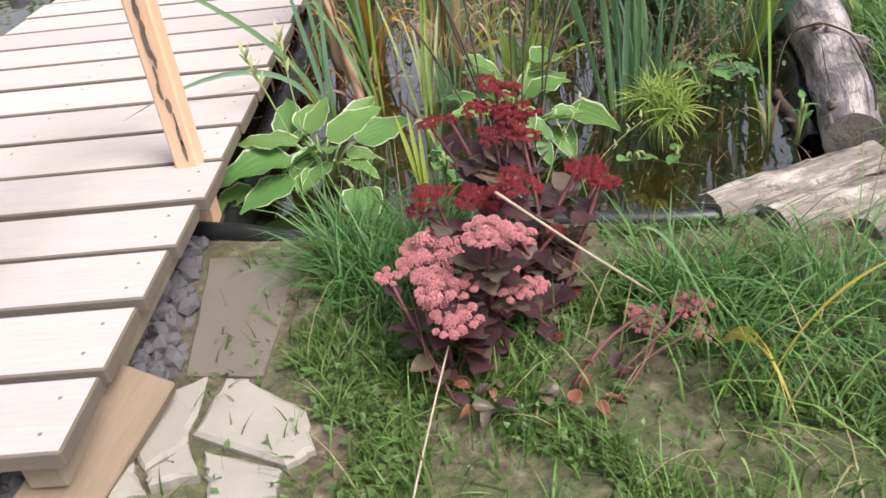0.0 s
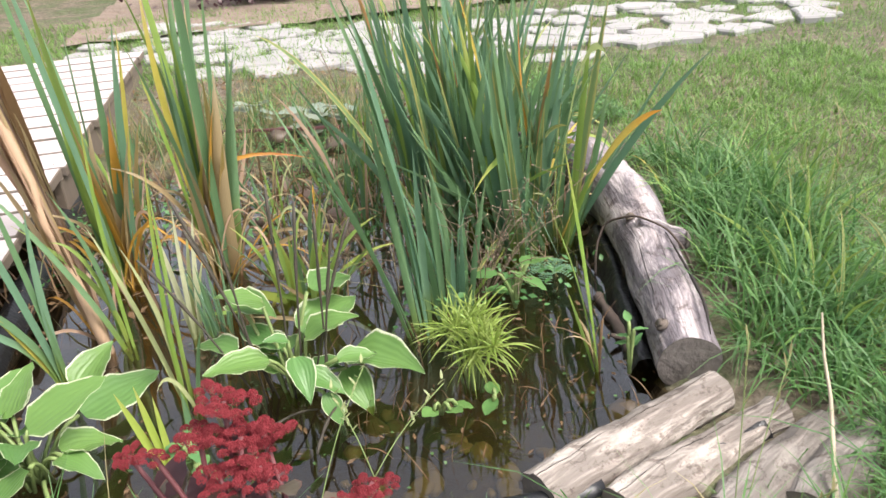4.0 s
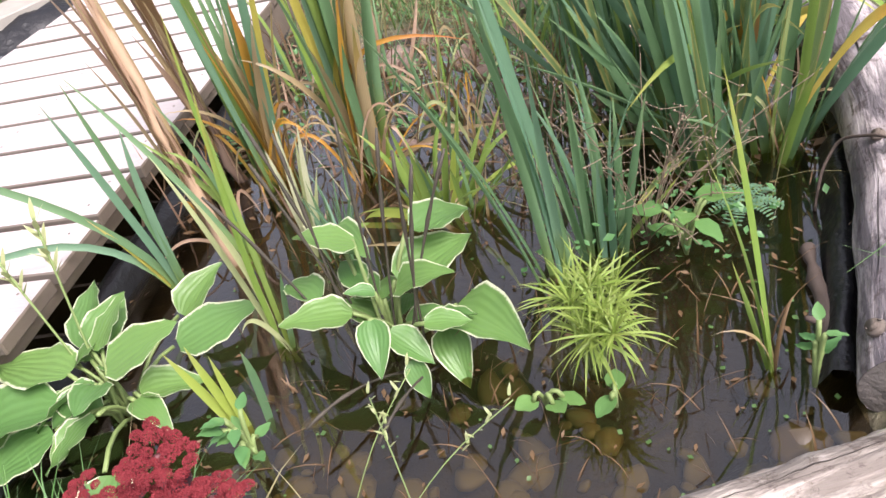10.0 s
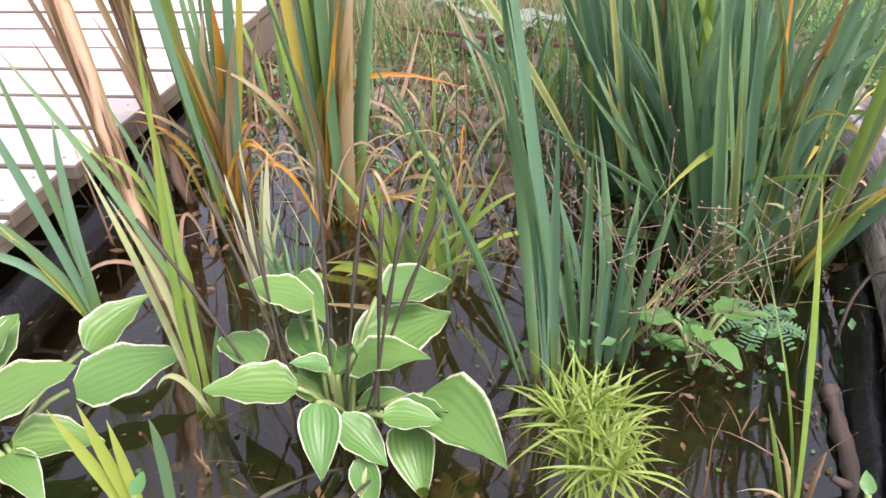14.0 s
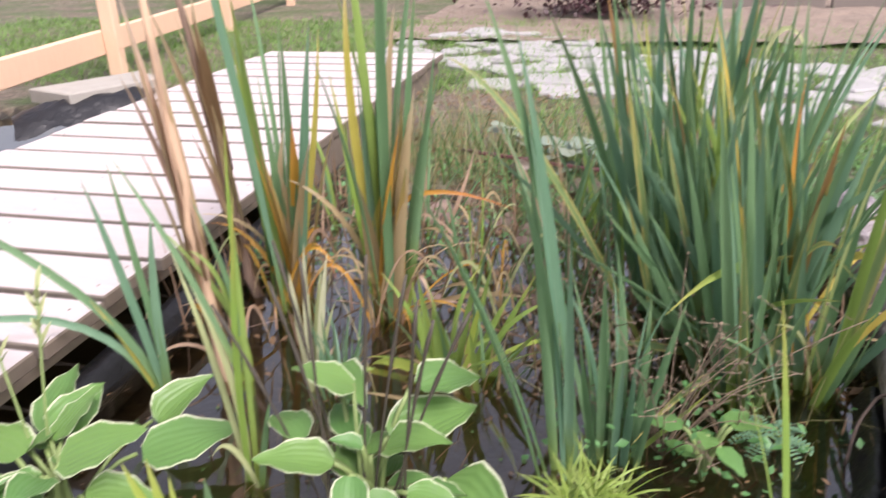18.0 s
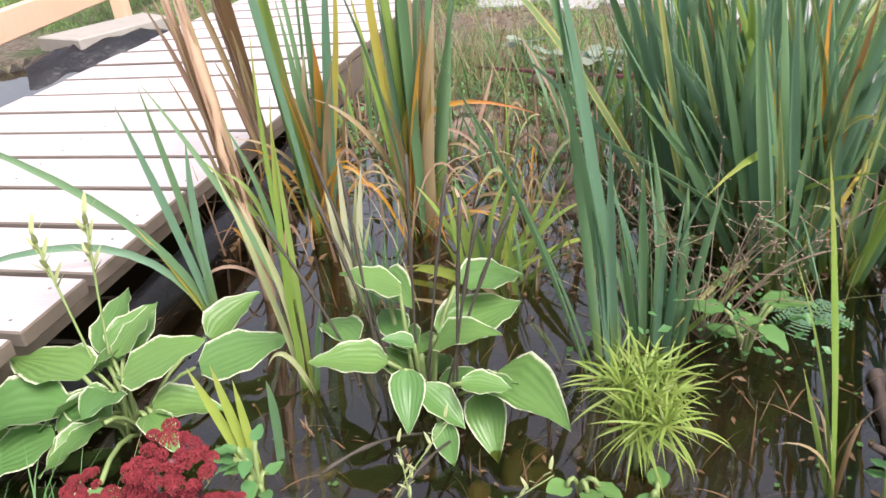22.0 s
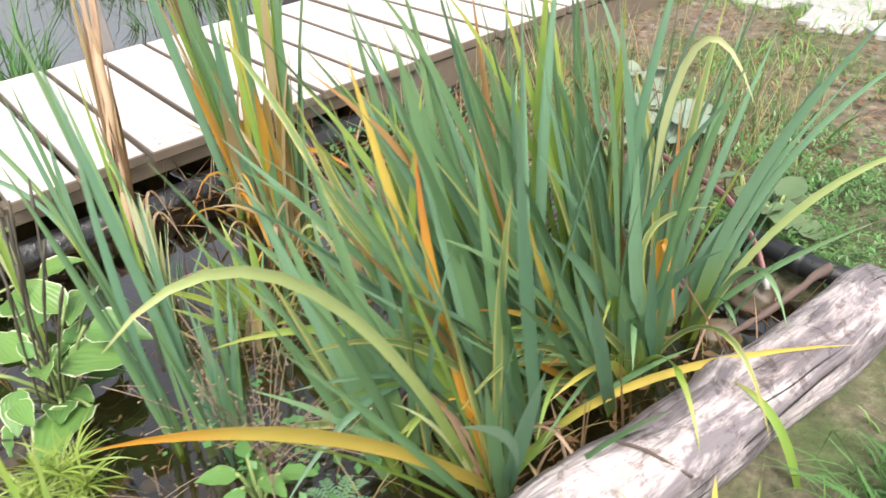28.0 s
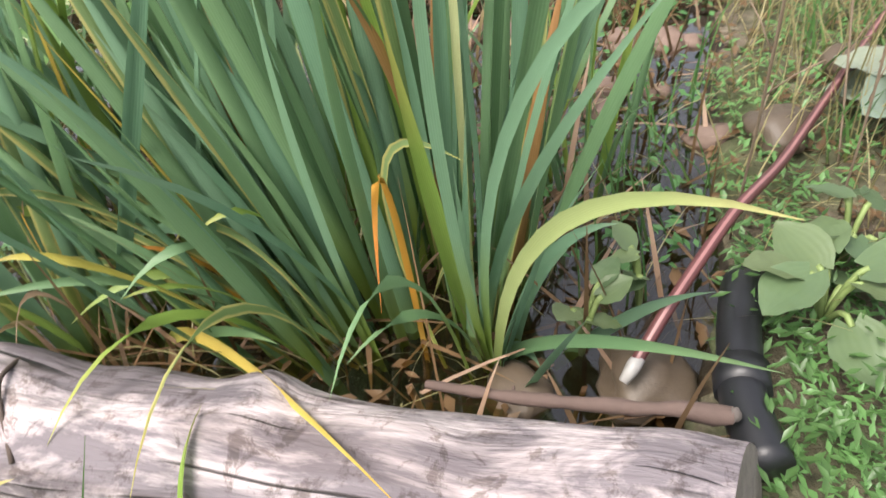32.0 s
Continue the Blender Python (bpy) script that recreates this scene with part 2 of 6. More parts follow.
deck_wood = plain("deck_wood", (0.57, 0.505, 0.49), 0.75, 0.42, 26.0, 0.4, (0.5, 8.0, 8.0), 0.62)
frame_wood = plain("frame_wood", (0.33, 0.26, 0.195), 0.8, 0.4, 20.0, 0.3, (6.0, 0.8, 6.0))
pine = plain("pine", (0.8, 0.53, 0.36), 0.65, 0.3, 16.0, 0.2, (7.0, 7.0, 0.7), 0.6)
def weathered(name, pale, grey, dark, cracks=1.0, bare=0.46, relief=0.9):
    """Old barkless wood; the mesh's uv gives metres round and along the trunk."""
    m, nt, b = mat(name)
    uv = nt.nodes.new("ShaderNodeUVMap")

    def grain(scale, stretch, detail=5.0, rough=0.6, bend=0.5):
        mp = nt.nodes.new("ShaderNodeMapping")
        mp.inputs["Scale"].default_value = stretch
        nt.links.new(uv.outputs[0], mp.inputs[0])
        n = node(nt, "ShaderNodeTexNoise", Scale=scale, Detail=detail, Roughness=rough)
        n.inputs["Distortion"].default_value = bend
        nt.links.new(mp.outputs[0], n.inputs["Vector"])
        return n.outputs["Fac"]

    fibre, streak, patch, spot = grain(120, (1, 0.09, 1)), grain(34, (1, 0.1, 1)), grain(20, (1, 0.22, 1), 6.0, 0.7), grain(38, (1, 0.7, 1), 7.0, 0.78)
    c = mixc(nt, ramp(nt, patch, [(0.46, (0, 0, 0)), (0.57, (1, 1, 1))]), grey, pale)
    c = mixc(nt, ramp(nt, streak, [(0.36, (0.6, 0.6, 0.6)), (0.52, (0, 0, 0))]), c, mixc(nt, 1.0, c, (0.6, 0.55, 0.53), "MULTIPLY"))
    c = mixc(nt, calc(nt, "MULTIPLY", fibre, 0.7), c, mixc(nt, 1.0, c, (0.55, 0.52, 0.5), "MULTIPLY"))
    c = mixc(nt, ramp(nt, spot, [(0.53, (0, 0, 0)), (0.6, (0.75, 0.75, 0.75))]), c, mixc(nt, 1.0, c, (0.35, 0.3, 0.27), "MULTIPLY"))
    line = calc(nt, "ABSOLUTE", calc(nt, "SUBTRACT", grain(16, (1, 0.045, 1), 2.0, 0.5, 0.15), 0.5))
    gap = calc(nt, "MULTIPLY", ramp(nt, line, [(0.0, (cracks, cracks, cracks)), (0.01, (0, 0, 0))]), ramp(nt, grain(9, (1, 0.3, 1), 2.0), [(bare, (0, 0, 0)), (bare + 0.08, (1, 1, 1))]))
    c = mixc(nt, gap, c, dark)
    nt.links.new(c, b.inputs["Base Color"])
    b.inputs["Roughness"].default_value = 0.85
    bump(nt, b, calc(nt, "ADD", calc(nt, "MULTIPLY", fibre, 0.5), calc(nt, "SUBTRACT", streak, gap)), relief, 0.01)
    return m


log_wood = weathered("log_wood", (0.47, 0.42, 0.425), (0.17, 0.15, 0.165), (0.05, 0.04, 0.035), 0.9)
bark_wood = weathered("bark_wood", (0.52, 0.47, 0.42), (0.24, 0.21, 0.185), (0.05, 0.04, 0.03), 1.0, 0.3, 1.0)
stake_wood = plain("stake_wood", (0.24, 0.22, 0.21), 0.85, 0.4, 26.0, 0.4, (3.0, 3.0, 0.5))
log_end = plain("log_end", (0.35, 0.305, 0.27), 0.95, 0.6, 55.0, 0.9, None, 0.4, 0.006)
stub_wood = plain("stub_wood", (0.17, 0.145, 0.13), 0.9, 0.5, 40.0, 0.8, None, 0.45, 0.008)
spray_stem = plain("spray_stem", (0.27, 0.2, 0.14), 0.85, 0.4, 30.0, 0.2)
screw_metal = plain("screw_metal", (0.2, 0.17, 0.15), 0.5, 0.3, 40.0, 0.1)
crack_dark = plain("crack_dark", (0.035, 0.028, 0.025), 0.95, 0.4, 60.0, 0.3)
knot_dark = plain("knot_dark", (0.2, 0.16, 0.13), 0.9, 0.5, 60.0, 0.5)
dead_branch = plain("dead_branch", (0.1, 0.072, 0.058), 0.85, 0.4, 40.0, 0.4)
rubber = plain("rubber", (0.016, 0.017, 0.02), 0.42, 0.3, 20.0, 0.25)
liner = plain("liner", (0.012, 0.012, 0.014), 0.35, 0.4, 9.0, 0.6, None, 0.5, 0.02)
gravel_stone = plain("gravel_stone", (0.15, 0.142, 0.158), 0.85, 0.5, 35.0, 0.4)
flagstone = plain("flagstone", (0.38, 0.355, 0.31), 0.85, 0.35, 18.0, 0.4)
slab_stone = plain("slab_stone", (0.175, 0.15, 0.125), 0.85, 0.3, 22.0, 0.25)
pond_stone = plain("pond_stone", (0.165, 0.135, 0.06), 0.7, 0.5, 16.0, 0.3)
wet_stone = plain("wet_stone", (0.12, 0.09, 0.062), 0.5, 0.4, 14.0, 0.2)
white_stone = plain("white_stone", (0.36, 0.35, 0.34), 0.9, 0.3, 9.0, 0.5)
hose_red = plain("hose_red", (0.11, 0.038, 0.038), 0.45, 0.2, 10.0, 0.1)
hose_stripe = plain("hose_stripe", (0.3, 0.145, 0.14), 0.45, 0.2, 10.0, 0.1)
fitting = plain("fitting", (0.45, 0.44, 0.42), 0.35, 0.3, 30.0, 0.1)
stem_green = plain("stem_green", (0.22, 0.3, 0.1), 0.6, 0.3, 20.0, 0.1)
stem_red = plain("stem_red", (0.16, 0.045, 0.05), 0.6, 0.3, 20.0, 0.1)
stem_dark = plain("stem_dark", (0.06, 0.05, 0.035), 0.7, 0.3, 20.0, 0.1)
stem_straw = plain("stem_straw", (0.45, 0.38, 0.28), 0.75, 0.3, 20.0, 0.1)
flower_red = plain("flower_red", (0.33, 0.03, 0.042), 0.85, 0.45, 60.0, 0.3, None, 0.5, 0.004, True)
flower_pink = plain("flower_pink", (0.72, 0.3, 0.32), 0.85, 0.4, 60.0, 0.3, None, 0.65, 0.004, True)
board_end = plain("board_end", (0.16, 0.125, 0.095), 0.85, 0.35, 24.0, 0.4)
# Same wood as deck_wood; the shade between boards is put into this colour.
board_side_shaded = plain("board_side_shaded", (0.2, 0.165, 0.135), 0.85, 0.4, 24.0, 0.4, (0.8, 6.0, 6.0))
pink_stone = plain("pink_stone", (0.24, 0.165, 0.13), 0.7, 0.4, 20.0, 0.3)


def ground_material():
    m, nt, b = mat("soil_and_turf")
    n1, n2 = noisy(nt, 2.2, 6.0, 0.7), noisy(nt, 30.0, 6.0, 0.7)
    soil = ramp(nt, n2, [(0.3, (0.035, 0.027, 0.018)), (0.52, (0.13, 0.1, 0.073)), (0.72, (0.27, 0.225, 0.175))])
    turf = ramp(nt, n2, [(0.3, (0.03, 0.045, 0.015)), (0.6, (0.075, 0.1, 0.035)), (0.8, (0.15, 0.15, 0.075))])
    c = mixc(nt, ramp(nt, n1, [(0.42, (0, 0, 0)), (0.6, (1, 1, 1))]), soil, turf)
    nt.links.new(c, b.inputs["Base Color"])
    b.inputs["Roughness"].default_value = 0.95
    bump(nt, b, n2, 0.7, 0.02)
    return m


turf_soil = ground_material()


def mud_material():
    m, nt, b = mat("pond_mud")
    n2 = noisy(nt, 12.0, 6.0, 0.7)
    c = ramp(nt, n2, [(0.3, (0.008, 0.006, 0.003)), (0.55, (0.024, 0.017, 0.008)), (0.75, (0.075, 0.055, 0.026))])
    nt.links.new(c, b.inputs["Base Color"])
    bump(nt, b, n2, 0.6, 0.02)
    return m


pond_mud = mud_material()


def water_material():
    m, nt, b = mat("pond_water")
    tr = nt.nodes.new("ShaderNodeBsdfTransparent")
    tr.inputs[0].default_value = (0.7, 0.62, 0.43, 1)
    gl = nt.nodes.new("ShaderNodeBsdfGlossy")
    gl.inputs["Roughness"].default_value = 0.02
    fr = nt.nodes.new("ShaderNodeFresnel")
    fr.inputs[0].default_value = 1.45
    bp = node(nt, "ShaderNodeBump", Strength=0.12, Distance=0.01)
    nt.links.new(noisy(nt, 7.0, 2.0), bp.inputs["Height"])
    nt.links.new(bp.outputs[0], gl.inputs["Normal"])
    mx = nt.nodes.new("ShaderNodeMixShader")
    nt.links.new(calc(nt, "MINIMUM", calc(nt, "MULTIPLY_ADD", fr.outputs[0], 2.6, 0.01), 0.42), mx.inputs[0])
    nt.links.new(tr.outputs[0], mx.inputs[1])
    nt.links.new(gl.outputs[0], mx.inputs[2])
    nt.links.new(mx.outputs[0], nt.nodes["Material Output"].inputs[0])
    return m


water_mat = water_material()


# ---- builders ----
def mesh(name, verts, faces, materials, uv=None, smooth=True, slots=None):
    me = bpy.data.meshes.new(name)
    me.from_pydata([tuple(v) for v in verts], [], faces)
    for m in materials if isinstance(materials, (list, tuple)) else [materials]:
        me.materials.append(m)
    if uv is not None:
        layer = me.uv_layers.new(name="uv")
        idx = np.empty(len(me.loops), dtype=np.int32)
        me.loops.foreach_get("vertex_index", idx)
        layer.data.foreach_set("uv", np.asarray(uv, dtype=np.float32)[idx].ravel())
    if smooth:
        me.polygons.foreach_set("use_smooth", [True] * len(me.polygons))
    if slots is not None:
        me.polygons.foreach_set("material_index", slots)
    me.update()
    return me


def thing(name, label, category, group="", at=(0, 0, 0), kind=""):
    ob = new(name)
    ob.empty_display_size = 0.05
    ob.location = at
    return tagged(ob, label, category, group, kind)


def part(name, me, parent, m=None, label=""):
    ob = new(name, me)
    ob.parent = parent
    if m is not None:
        ob.matrix_basis = m
    return tagged(ob, label) if label else ob


def grid_faces(rows, cols, closed=False):
    f = []
    for i in range(rows - 1):
        for j in range(cols - (0 if closed else 1)):
            a, b2 = i * cols + j, i * cols + (j + 1) % cols
            f.append((a, b2, b2 + cols, a + cols))
    return f


def tube(points, radii, sides=8, caps=True, lump=0.0, freq=6.0):
    """A round bar along points, with lumps if asked; returns verts, faces."""
    pts = [Vector(p) for p in points]
    n = len(pts)
    radii = [radii] * n if isinstance(radii, (int, float)) else radii
    verts, up = [], None
    for i, p in enumerate(pts):
        d = (pts[min(i + 1, n - 1)] - pts[max(i - 1, 0)]).normalized()
        if up is None:
            up = Vector((0, 0, 1)) if abs(d.z) < 0.9 else Vector((1, 0, 0))
        side = d.cross(up).normalized()
        up = side.cross(d).normalized()
        for k in range(sides):
            a = 2 * math.pi * k / sides
            off = side * math.cos(a) + up * math.sin(a)
            r = radii[i]
            if lump:
                r *= 1 + lump * noise.noise((p + off * radii[i]) * freq) + 0.4 * lump * noise.noise((p + off * radii[i]) * freq * 3.7)
            verts.append(p + off * r)
    faces = grid_faces(n, sides, True)
    if caps:
        faces.append(tuple(range(sides))[::-1])
        faces.append(tuple(range((n - 1) * sides, n * sides)))
    return verts, faces


def curve_pts(a, b, n, sag=0.0, side=0.0):
    a, b = Vector(a), Vector(b)
    across = (b - a).cross(Vector((0, 0, 1)))
    across = across.normalized() if across.length > 1e-4 else Vector((1, 0, 0))
    return [a.lerp(b, i / (n - 1)) + (Vector((0, 0, -sag)) + across * side) * (4 * (i / (n - 1)) * (1 - i / (n - 1))) for i in range(n)]


def box_verts(x0, x1, y0, y1, z0, z1, bev=0.003):
    """A board with small bevels."""
    bm = bmesh.new()
    bmesh.ops.create_cube(bm, size=1.0)
    for v in bm.verts:
        v.co = Vector(((x0 + x1) / 2 + v.co.x * (x1 - x0), (y0 + y1) / 2 + v.co.y * (y1 - y0), (z0 + z1) / 2 + v.co.z * (z1 - z0)))
    if bev:
        bmesh.ops.bevel(bm, geom=bm.edges[:], offset=bev, segments=1, affect="EDGES")
    bm.verts.index_update()
    out = [v.co.copy() for v in bm.verts], [tuple(v.index for v in f.verts) for f in bm.faces]
    bm.free()
    return out


def blade_data(bend, power=1.6, fold=0.25, taper=0.62, twist=0.0, rows=11):
    """A strap leaf of length 1 that rises along z and bends towards +x by `bend` degrees in all."""
    verts, uv = [], []
    x = z = 0.0
    for i in range(rows):
        s = i / (rows - 1)
        a = radians(bend) * s ** power
        if i:
            x += math.sin(a) / (rows - 1)
            z += math.cos(a) / (rows - 1)
        w = 0.5 * min(1.0, 0.75 + s * 1.5) * (1.0 if s < taper else max(0.02, 1 - ((s - taper) / (1 - taper)) ** 1.5))
        tw = radians(twist) * s
        for k, e in enumerate((-1, 0, 1)):
            lift = -fold * w * 0.02 * (1 - abs(e)) * 2
            verts.append((x + math.cos(a) * lift + e * w * math.sin(tw) * 0.03, e * w * math.cos(tw), z - math.sin(a) * lift))
            uv.append((0.5 + e * 0.5 * 0.98, s))
    return verts, grid_faces(rows, 3), uv


BENDS = [(4, 1.5, 0.3), (14, 1.5, -0.2), (28, 1.8, 0.4), (48, 2.0, -0.4), (80, 2.2, 0.5), (120, 2.4, 0.3), (160, 2.6, -0.3)]
blade_cache = {}


def blade_mesh(k, material):
    key = (k, material.name)
    if key not in blade_cache:
        bend, power, tw = BENDS[k]
        v, f, uv = blade_data(bend, power, 0.4, 0.55, tw * 160)
        blade_cache[key] = mesh("leaf", v, f, material, uv)
    return blade_cache[key]


def blade(parent, k, material, foot, az, lean, length, width, name="leaf", spin=None):
    """One leaf of a plant: az is the way it leans (degrees from +x), lean its tilt off the upright."""
    m = Matrix.Translation(foot) @ Matrix.Rotation(radians(az), 4, "Z") @ Matrix.Rotation(radians(lean), 4, "Y")
    if spin is not None:
        m = m @ Matrix.Rotation(radians(spin), 4, "Z")
    return part(name, blade_mesh(k, material), parent, m @ Matrix.Diagonal((length, width, length, 1)))


def fan(name, label, at, count, height, width, mix, spread=16, foot=0.05, seed=1, lean=(0, 0), category="water plant", group="", flat=None, bends=(0, 0, 1, 1, 2, 3)):
    """A clump of strap leaves; mix: (material, weight) pairs; lean: a tilt of the whole clump (az, degrees)."""
    r = random.Random(seed)
    top = thing(name, label, category, group, at)
    mats = [m for m, w in mix for _ in range(w)]
    for i in range(count):
        az = r.uniform(0, 360) if flat is None else (flat + r.choice((0, 180)) + r.gauss(0, 25))
        off = foot * math.sqrt(r.random())
        p = (off * math.cos(radians(az)), off * math.sin(radians(az)), r.uniform(-0.05, 0.0))
        tilt = abs(r.gauss(0, spread)) * (0.4 + off / max(foot, 1e-3))
        dx = math.sin(radians(tilt)) * math.cos(radians(az)) + math.sin(radians(lean[1])) * math.cos(radians(lean[0]))
        dy = math.sin(radians(tilt)) * math.sin(radians(az)) + math.sin(radians(lean[1])) * math.sin(radians(lean[0]))
        blade(top, r.choice(bends), r.choice(mats), p, math.degrees(math.atan2(dy, dx)), math.degrees(math.asin(min(0.97, math.hypot(dx, dy)))),
              height * r.uniform(0.62, 1.06), width * r.uniform(0.7, 1.15), spin=r.choice((0, 0, 40, -40, 80, -70)))
    return top


def broad_data(fold=0.18, droop=0.5, ripple=0.03, seed=0, heart=0.0, rows=9, cols=7, point=1.0, width=0.62):
    """A broad pointed leaf of length 1 along +x, width across y, arching down at its tip."""
    verts, uv = [], []
    for i in range(rows):
        s = i / (rows - 1)
        w = width * 0.5 * (math.sin(math.pi * min(1, s * 0.97 + 0.03) ** (0.72)) ** 0.8) * (1 - 0.25 * s * point)
        if i == rows - 1:
            w = 0.004
        for j in range(cols):
            e = 2 * j / (cols - 1) - 1
            x = s - heart * abs(e) * max(0, 1 - s * 4)
            z = fold * w * abs(e) ** 1.5 * 1.6 - droop * s * s * 0.5 + ripple * math.sin(s * 17 + e * 2 + seed) * abs(e)
            verts.append((x, e * w, z + 0.12 * s))
            uv.append((0.5 + 0.5 * e, s))
    return verts, grid_faces(rows, cols), uv


broad_cache = {}


def broad_mesh(kind, material):
    key = (kind, material.name)
    if key not in broad_cache:
        opt = {0: dict(fold=0.2, droop=0.35, seed=0), 1: dict(fold=0.3, droop=0.6, seed=2), 2: dict(fold=0.1, droop=0.25, seed=4),
               3: dict(fold=0.15, droop=0.9, seed=5), 4: dict(fold=0.1, droop=0.2, width=0.95, heart=0.2, point=0.2), 5: dict(fold=0.25, droop=0.3, width=0.34, ripple=0.0)}[kind]
        v, f, uv = broad_data(**opt)
        broad_cache[key] = mesh("leaf", v, f, material, uv)
    return broad_cache[key]


def arc_leaf(parent, foot, bow, tip, width, material, name="leaf"):
    """A strap leaf from foot to tip, drawn towards bow on its way."""
    o = Vector(parent.location)
    a, c, b = Vector(foot) - o, Vector(bow) - o, Vector(tip) - o
    v, uv, rows = [], [], 13
    side = (b - a).cross(Vector((0, 0, 1)))
    across = (c - a).cross(b - c)
    face = Vector((0.75, -0.65, 0.2))
    for i in range(rows):
        s = i / (rows - 1)
        p = a * (1 - s) ** 2 + c * 2 * s * (1 - s) + b * s * s
        d = ((c - a) * (1 - s) + (b - c) * s).normalized()
        e = d.cross(face)
        e = e.normalized() if e.length > 0.05 else side.normalized()
        w = width * 0.5 * min(1.0, 0.7 + s * 1.5) * (1.0 if s < 0.5 else max(0.03, 1 - ((s - 0.5) / 0.5) ** 1.8))
        lift = e.cross(d) * w * 0.35
        for k in (-1, 0, 1):
            v.append(p + e * (k * w) - lift * (1 - abs(k)))
            uv.append((0.5 + 0.49 * k, s))
    return part(name, mesh("leaf", v, grid_faces(rows, 3), material, uv), parent)


def leaf_to(parent, root, base, tip, material, kind=0, wide=1.0, roll=0.0, stem=None, name="leaf", under=None):
    """A broad leaf from base to tip; its stalk, from root to base, is a part of the leaf."""
    o = Vector(parent.location)
    a, b = Vector(base), Vector(tip)
    d = b - a
    m = Matrix.Translation(a - o) @ d.to_track_quat("X", "Z").to_matrix().to_4x4() @ Matrix.Rotation(radians(roll), 4, "X")
    m = m @ Matrix.Diagonal((d.length, d.length * wide, d.length, 1))
    leaf = part(name, broad_mesh(kind, material), under or parent, m)
    if stem:
        v, f = tube([p - o for p in curve_pts(root, a, 5, -0.02)], 0.0035, 5)
        part("stalk", mesh("stalk", v, f, stem), leaf, m.inverted())
    return leaf


# ---- ground, pond, water ----
POND = [(-0.620, 1.075), (-0.3, 1.045), (-0.034, 1.025), (0.520, 0.985), (0.800, 1.120), (0.852, 1.360), (0.950, 1.719), (0.985, 2.128), (0.992, 2.480), (0.720, 2.565), (0.300, 2.590), (-0.100, 2.640), (-0.620, 2.900)]


def inside(x, y, poly):
    hit = False
    for (x0, y0), (x1, y1) in zip(poly, poly[1:] + poly[:1]):
        if (y0 > y) != (y1 > y) and x < (x1 - x0) * (y - y0) / (y1 - y0) + x0:
            hit = not hit
    return hit


def gap_to(x, y, poly):
    """Distance to the outline, positive inside."""
    best = 1e9
    for (x0, y0), (x1, y1) in zip(poly, poly[1:] + poly[:1]):
        dx, dy = x1 - x0, y1 - y0
        t = max(0, min(1, ((x - x0) * dx + (y - y0) * dy) / (dx * dx + dy * dy)))
        best = min(best, math.hypot(x - x0 - t * dx, y - y0 - t * dy))
    return best if inside(x, y, poly) else -best


BIG = [(-6.0, 0.2), (-1.22, 0.2), (-1.22, 3.6), (-1.75, 3.7), (-3.2, 3.0), (-6.0, 2.6)]


def land(x, y):
    """Height of the ground."""
    z = 0.018 + 0.016 * noise.noise(Vector((x * 1.3, y * 1.3, 0))) + 0.008 * noise.noise(Vector((x * 6, y * 6, 3)))
    z += 0.03 * max(0.0, min(1.0, (y - 3.0) / 2.0))
    if -0.9 < x < 1.4 and 0.9 < y < 3.6:
        d = gap_to(x, y, POND)
        if d > -0.03:
            z = z * max(0, 1 - (d + 0.03) / 0.05) - min(0.14, max(0, d + 0.01) * 1.0) + (0.015 * noise.noise(Vector((x * 5, y * 5, 7))) if d > 0 else 0)
    if x < -1.0:
        d = gap_to(x, y, BIG)
        if d > 0:
            z -= min(0.4, d * 1.2)
    return z


def axis(lo, hi, step, far):
    a = list(np.arange(lo, hi + 1e-6, step))
    out, s = [], step
    x = hi
    while x < far:
        s *= 1.35
        x += s
        out.append(x)
    back, s, x = [], step, lo
    while x > -far:
        s *= 1.35
        x -= s
        back.append(x)
    return back[::-1] + a + out


gx, gy = axis(-2.2, 2.4, 0.035, 400), axis(-0.4, 4.2, 0.035, 400)
gv = [(x, y, land(x, y)) for y in gy for x in gx]
ground = new("ground", mesh("ground", gv, grid_faces(len(gy), len(gx)), [turf_soil, pond_mud]))
tagged(ground, "trampled garden soil with patchy turf round a pond", "ground", kind="structure")
slots = []
for p in ground.data.polygons:
    c = p.center
    slots.append(1 if c.z < 0.0 and -7 < c.x < 1.3 and 0.8 < c.y < 5 else 0)
ground.data.polygons.foreach_set("material_index", slots)


v, f = [(x, y, 0.0) for x, y in POND], [tuple(range(len(POND)))]
water = tagged(new("water", mesh("water", v, f, water_mat, smooth=False)), "still dark pond water reflecting a pale sky", "water", kind="structure")
v, f = [(x, y, -0.02) for x, y in BIG], [tuple(range(len(BIG)))]
tagged(new("water", mesh("water", v, f, water_mat, smooth=False)), "still water of the larger pond beside the boardwalk", "water", kind="structure")

